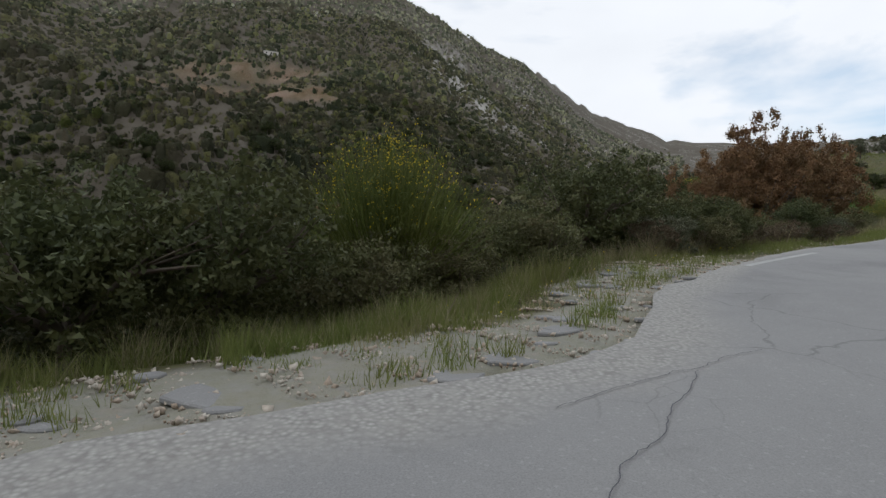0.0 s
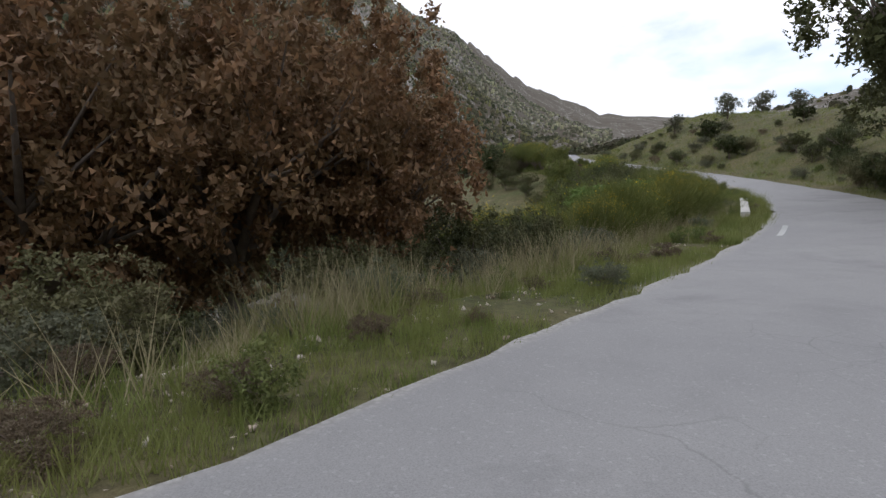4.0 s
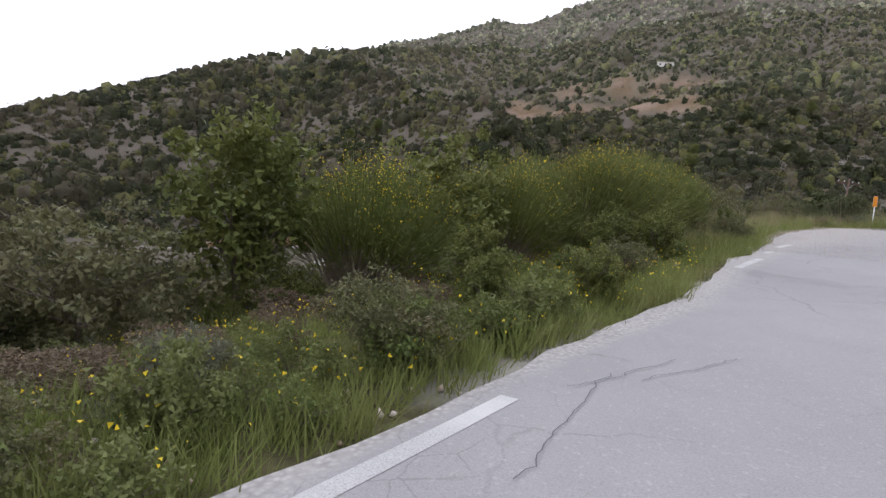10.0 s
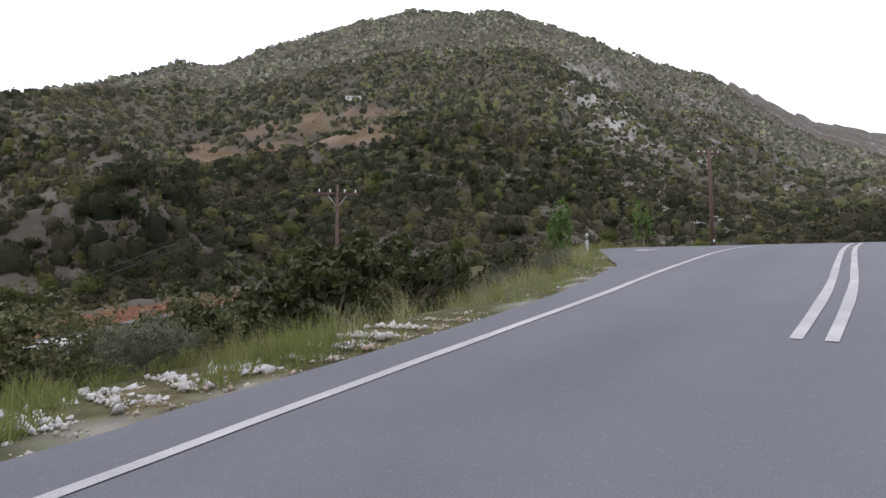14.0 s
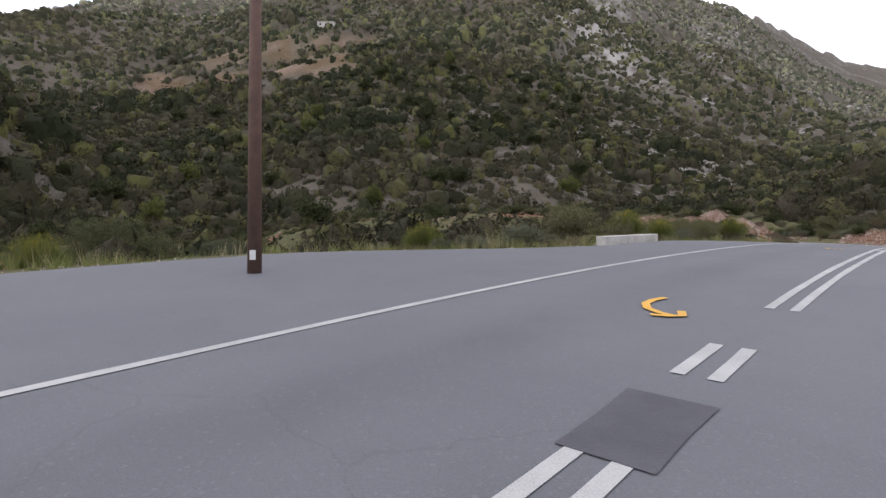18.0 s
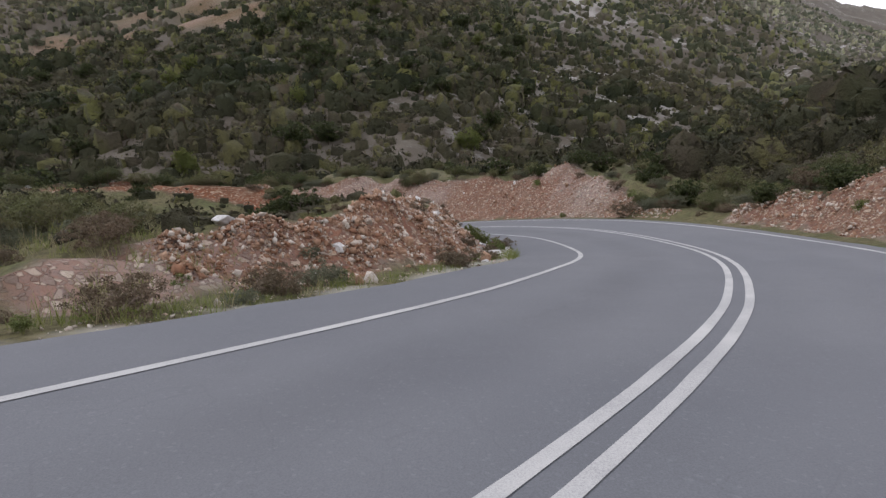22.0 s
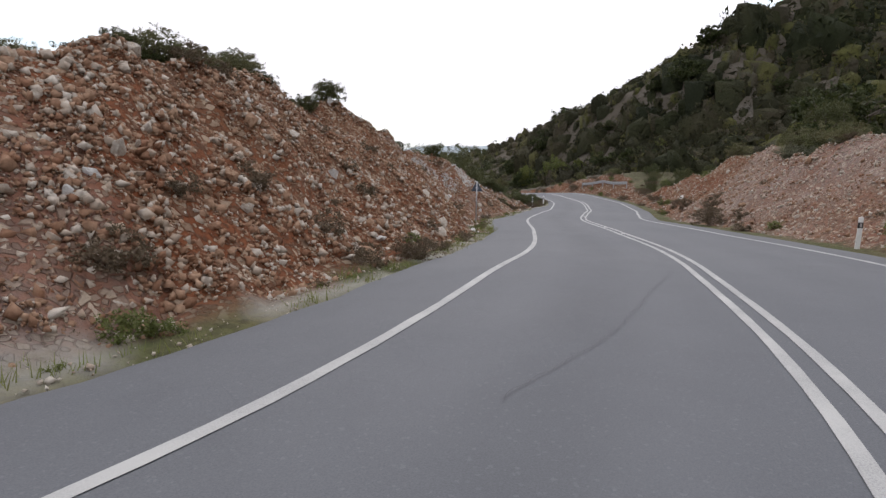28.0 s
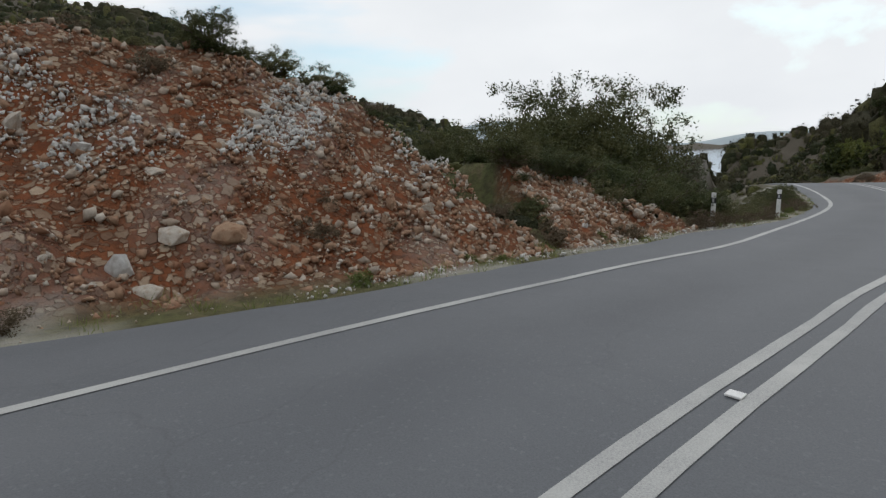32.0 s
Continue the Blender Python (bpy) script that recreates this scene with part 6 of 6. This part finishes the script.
def marker_post(x, y, label):
    turn = 60
    z = level(x, y)
    root = tagged(new("marker_post"), label, "road marker", "marker posts")
    root.matrix_basis = pose(x, y, z - 0.1, 0, -3, turn - 50)
    part("stake", cyl("stake", MAT_WHITE, 0.022, 0.022, 1.35, 10), root, "thin white stake")
    part("board", box("board", MAT_ORANGE, 0.13, 0.014, 0.42, 0.004), root, "orange reflective board", m=pose(0, -0.034, 1.2))
    part("backing", box("backing", MAT_WHITE, 0.14, 0.01, 0.44, 0.003), root, "pale back of the board", m=pose(0, -0.02, 1.2))


marker_post(43.0, 98.3, "thin steel post with an upright orange board")


def delineator(s, u, h=0.85):
    x, y, z, turn = on_road(s, u)
    root = tagged(new("delineator_post"), "white plastic road-edge post with a black band", "road post", "road-edge posts")
    root.matrix_basis = pose(x, y, z - 0.05, 0, 0, turn)
    part("body", box("body", MAT_WHITE, 0.05, 0.11, h, 0.015), root, m=pose(0, 0, h / 2))
    part("band", box("band", MAT_BLACK, 0.054, 0.114, 0.16, 0.014), root, "black band", m=pose(0, 0, h - 0.2))
    part("reflector", box("reflector", MAT_STEEL, 0.058, 0.05, 0.1, 0.004), root, "small bright reflector", m=pose(0, 0, h - 0.2))


for s, u in ((270.4, 5.7), (273.9, 4.9), (139.5, 9.9)):
    delineator(s, u)
delineator(240, -4.6)


# concrete kerb walls
def parapet(s0, s1, u0, u1, h, w, label):
    xa, ya, z0, _ = on_road(s0, u0)
    xb, yb, z1, _ = on_road(s1, u1)
    ln, turn = math.hypot(xb - xa, yb - ya), math.degrees(math.atan2(yb - ya, xb - xa))
    root = tagged(new("concrete_parapet"), label, "parapet")
    root.matrix_basis = pose((xa + xb) / 2, (ya + yb) / 2, (z0 + z1) / 2 - 0.12, 0, -math.degrees(math.atan2(z1 - z0, ln)), turn)
    n = 2
    for k in range(n):
        part("wall_block", box("wall_block", MAT_CONC, ln / n - 0.015, w, h, 0.025), root, m=pose((k + 0.5 - n / 2) * ln / n, 0, h / 2))


parapet(164.3, 170.0, 7.6, 8.2, 0.42, 0.3, "low white concrete parapet over a culvert")
parapet(187.5, 194, -4.4, -5.0, 0.5, 0.3, "low grey concrete kerb wall beside the bend")
parapet(53.5, 61.6, 2.9, 2.75, 0.36, 0.3, "long low pale concrete kerb half hidden by grass")


def rail(s0, s1, u):
    """A short steel guard rail with posts."""
    x, y, z, _ = on_road((s0 + s1) / 2, u)
    root = tagged(new("guard_rail"), "short galvanised steel guard rail at the bend", "guard rail")
    root.matrix_basis = pose(x, y, z)
    pts = [on_road(s, u) for s in np.linspace(s0, s1, 5)]
    for a, b_ in zip(pts[:-1], pts[1:]):
        ln, tr = math.hypot(b_[0] - a[0], b_[1] - a[1]), math.degrees(math.atan2(b_[1] - a[1], b_[0] - a[0]))
        part("beam", box("beam", MAT_STEEL, ln, 0.04, 0.3, 0.012), root, m=pose((a[0] + b_[0]) / 2 - x, (a[1] + b_[1]) / 2 - y, (a[2] + b_[2]) / 2 - z + 0.6, 0, -math.degrees(math.atan2(b_[2] - a[2], ln)), tr))
    for a in pts:
        part("post", box("post", MAT_STEEL, 0.08, 0.1, 0.75, 0.008), root, m=pose(a[0] - x, a[1] - y, a[2] - z + 0.32, 0, 0, a[3]))


rail(285, 296, -5.2)


def sign(s, u):
    x, y, z, turn = on_road(s, u)
    root = tagged(new("road_sign"), "triangular road sign on a grey post, seen from behind", "road sign")
    root.matrix_basis = pose(x, y, z - 0.1, 0, 0, turn - 90)
    part("post", cyl("post", MAT_STEEL, 0.03, 0.03, 2.2, 10), root)
    bm = bmesh.new()
    rim = [bm.verts.new((math.sin(a) * 0.34, 0, math.cos(a) * 0.34)) for a in (0.0, 2.094, 4.189)]
    solid = bmesh.ops.extrude_face_region(bm, geom=[bm.faces.new(rim)])
    bmesh.ops.translate(bm, verts=[g for g in solid["geom"] if isinstance(g, bmesh.types.BMVert)], vec=(0, 0.012, 0))
    bmesh.ops.recalc_face_normals(bm, faces=bm.faces[:])
    bmesh.ops.bevel(bm, geom=bm.edges[:], offset=0.004, segments=1, affect="EDGES")
    part("plate", from_bm("plate", bm, MAT_SIGN), root, "blue-grey back of a triangular plate", m=pose(0, 0.04, 1.88))
    part("bracket", box("bracket", MAT_STEEL, 0.16, 0.03, 0.03, 0), root, m=pose(0, 0.02, 1.88))


sign(252.0, 6.5)


def hut(x, y, turn):
    z = level(x, y)
    root = tagged(new("stone_hut"), "small flat-roofed pale hut among the hill terraces", "hut")
    root.matrix_basis = pose(x, y, z - 0.4, 0, 0, turn)
    part("wall", box("wall", MAT_RENDER, 10, 4, 3.0, 0.05), root, m=pose(0, 0, 1.5))
    part("roof", box("roof", MAT_CONC, 10.6, 4.6, 0.25, 0.04), root, m=pose(0, 0, 3.1))
    for k in (-3.2, 0, 3.2):
        part("window", box("window", MAT_BLACK, 1.0, 0.06, 1.1, 0.01), root, "dark window opening", m=pose(k, -2.0, 1.7))
    part("door", box("door", MAT_WOOD, 0.95, 0.07, 2.0, 0.01), root, m=pose(1.7, -2.0, 1.3))


hut(-122, 412, 20)

# marks on the main road
def stroke(pts, w):
    """A painted stroke of even width through the points, with round-cut ends."""
    p = np.array(pts, float)
    d = np.gradient(p, axis=0)
    d /= np.linalg.norm(d, axis=1)[:, None]
    nrm = np.stack([-d[:, 1], d[:, 0]], 1) * w / 2
    v = np.empty((len(p) * 2, 3))
    v[0::2, :2], v[1::2, :2], v[:, 2] = p - nrm, p + nrm, 0
    return v, np.array([(2 * k, 2 * k + 2, 2 * k + 3, 2 * k + 1) for k in range(len(p) - 1)])


def road_mark(name, s, u, strokes, w, mat, label, category="road marking", group="", size=1.0):
    """Strokes painted on the road, given in metres along the road and to its left."""
    parts = [stroke(p, w) for p in strokes]
    for k, (v, f) in enumerate(parts):
        sk, uk = s + v[:, 0] * size, u + v[:, 1] * size
        v[:, 0], v[:, 1] = along(sk, uk)
        v[:, 2] = np.interp(sk, SOFW, WAY[:, 2]) + uk * np.tan(np.radians(BANK(sk))) + 0.012 + 0.003 * k
    o = parts[0][0][0].copy()
    for v, f in parts:
        v -= o
    ob = tagged(new(name, mesh_of(name, *joined(parts), mat)), label, category, group)
    ob.matrix_basis = Matrix.Translation(o)


HOOK = (((0.93, 0.37), (0.71, 0.42), (0.49, 0.41), (0.27, 0.31), (0.14, 0.16), (0.08, 0.04)), ((0.0, 0.19), (0.03, 0.06), (0.12, -0.04), (0.31, 0.03)))
road_mark("painted_arrow", 168.5, 2.05, HOOK, 0.075, MAT_OCHRE, "curved ochre arrow sprayed on the asphalt", group="sprayed arrows")
road_mark("painted_arrow", 154.3, 1.9, HOOK, 0.075, MAT_OCHRE, "curved ochre arrow sprayed on the asphalt", group="sprayed arrows", size=1.25)
road_mark("chalk_scribble", 167.8, 5.3, (((0, 0), (0.14, 0.06), (0.3, 0.08)), ((0.36, 0.0), (0.42, 0.14), (0.5, 0.02), (0.42, -0.08), (0.36, 0.0))), 0.03, MAT_PAINT, "small white scribble sprayed on the asphalt")
for s in (168.9, 178.9, 243.6, 247.8, 258.2, 136.6):
    i = int(np.abs(SOFW - s).argmin())
    u = float(LANE_C(s)) - 0.1
    ob = tagged(new("road_stud", box("road_stud", MAT_WHITE, 0.09, 0.1, 0.016, 0.006)), "pale reflective stud between the centre lines", "road stud", "road studs")
    ob.matrix_basis = Matrix.Translation((WAY[i, 0] + LEFT[i, 0] * u, WAY[i, 1] + LEFT[i, 1] * u, WAY[i, 2] + u * math.tan(radians(float(BANK(s)))) + 0.012)) @ pose(0, 0, 0, 0, 0, math.degrees(math.atan2(TAN[i, 1], TAN[i, 0])))


def spill(s, u, seed, sx, sy, label):
    rng = np.random.default_rng(seed)
    n = 28
    a = np.arange(n) * 6.283 / n
    r = 0.6 + 0.5 * rng.random(n)
    sk = s + np.concatenate([[0], sx * r * np.cos(a)])
    uk = u + np.concatenate([[0], sy * r * np.sin(a)])
    px, py = along(sk, uk)
    v = np.stack([px, py, np.interp(sk, SOFW, WAY[:, 2]) + uk * np.tan(np.radians(BANK(sk))) + 0.012], 1)
    o = v[0].copy()
    v -= o
    f = [(0, k + 1, (k + 1) % n + 1) for k in range(n)]
    ob = tagged(new("paint_spill", mesh_of("paint_spill", v, f, MAT_PAINT)), label, "road marking")
    ob.matrix_basis = Matrix.Translation(o)


spill(138.6, 7.3, 3, 0.9, 0.35, "splash of white paint on the asphalt lay-by")
spill(139.8, 7.9, 4, 0.7, 0.2, "smaller splash of white paint on the asphalt")


# ---- weeds and white stones at the inner edge of the hairpin ----
for s, out, kind, sc in ((206.8, 0.7, "weed", 1.3), (208.5, 0.8, "grey", 0.45), (211, 0.8, "bright", 0.42), (213.5, 0.7, "bright", 0.5), (214.8, 0.7, "grey", 0.4), (216.5, 0.6, "maquis", 0.38), (218.5, 0.6, "grey", 0.4),
                         (221, 0.5, "weed", 1.0), (223, 0.6, "dry", 0.5), (226, 0.7, "weed", 1.1), (203, 0.9, "dry", 0.55), (200, 0.8, "dry", 0.6), (197, 1.0, "grey", 0.5), (236, 0.5, "dry", 0.55), (247, 0.6, "dry", 0.55)):
    beside(kind, s, out, sc * 0.75)


# ---- cracks in the asphalt ----
def crack(s0, s1, u0, u1, w, label, seed):
    rng = np.random.default_rng(seed)
    n = max(8, int((s1 - s0) / 0.05))
    k = np.linspace(0, 1, n)
    wob = np.cumsum(rng.normal(size=n)) * 0.014
    wob -= k * wob[-1]
    pts = np.stack([k * (s1 - s0), (u1 - u0) * k + wob], 1)
    road_mark("road_crack", s0, u0, (pts,), w, MAT_TAR, label, "crack", "cracks in the road")


for k, (a, b_, u0, u1) in enumerate(((2.2, 4.3, 1.0, 1.3), (3.0, 5.2, 1.7, 1.1), (90.0, 91.6, 1.0, 1.2), (91.2, 92.2, 1.3, 0.95), (91.6, 92.5, 1.0, 0.6), (64.0, 66.4, 0.75, 0.4), (64.4, 66.8, 0.42, 0.1), (65.2, 67.3, 0.1, 0.35), (99, 101, 1.2, 0.9))):
    crack(a, b_, u0, u1, 0.006, "open crack in the old pale asphalt", k)
for k, (a, b_, u0, u1) in enumerate(((226.5, 229.5, 1.5, 1.15), (229.5, 232.6, 1.15, 0.75))):
    crack(a, b_, u0, u1, 0.006, "thin dark crack in the main road", 20 + k)


# ---- broken pieces of the old asphalt edge ----
def slab(s, u, r, seed):
    rng = np.random.default_rng(seed)
    x, y, z, turn = on_road(s, u)
    bm = bmesh.new()
    n = 7
    vs = [bm.verts.new((r * (0.6 + 0.5 * rng.random()) * math.cos(6.283 * k / n) * 1.5, r * (0.6 + 0.5 * rng.random()) * math.sin(6.283 * k / n), 0)) for k in range(n)]
    top = bmesh.ops.extrude_face_region(bm, geom=[bm.faces.new(vs)])
    bmesh.ops.translate(bm, verts=[g for g in top["geom"] if isinstance(g, bmesh.types.BMVert)], vec=(0, 0, 0.05))
    bmesh.ops.recalc_face_normals(bm, faces=bm.faces[:])
    bmesh.ops.bevel(bm, geom=bm.edges[:], offset=0.012, segments=1, affect="EDGES")
    ob = tagged(new("asphalt_slab", from_bm("asphalt_slab", bm, MAT_OLD)), "broken slab of pale asphalt at the crumbling road edge", "asphalt piece", "broken road edge")
    ob.matrix_basis = pose(x, y, z - 0.028, 2 * rng.normal(), 2 * rng.normal(), turn + 30 * rng.normal())


for k in range(52):
    s = -3 + 14 * RNG.random()
    slab(s, float(EDGE_L(s)) + 1.7 * RNG.random() ** 1.3 - 0.1, 0.09 + 0.22 * RNG.random() ** 2, k)
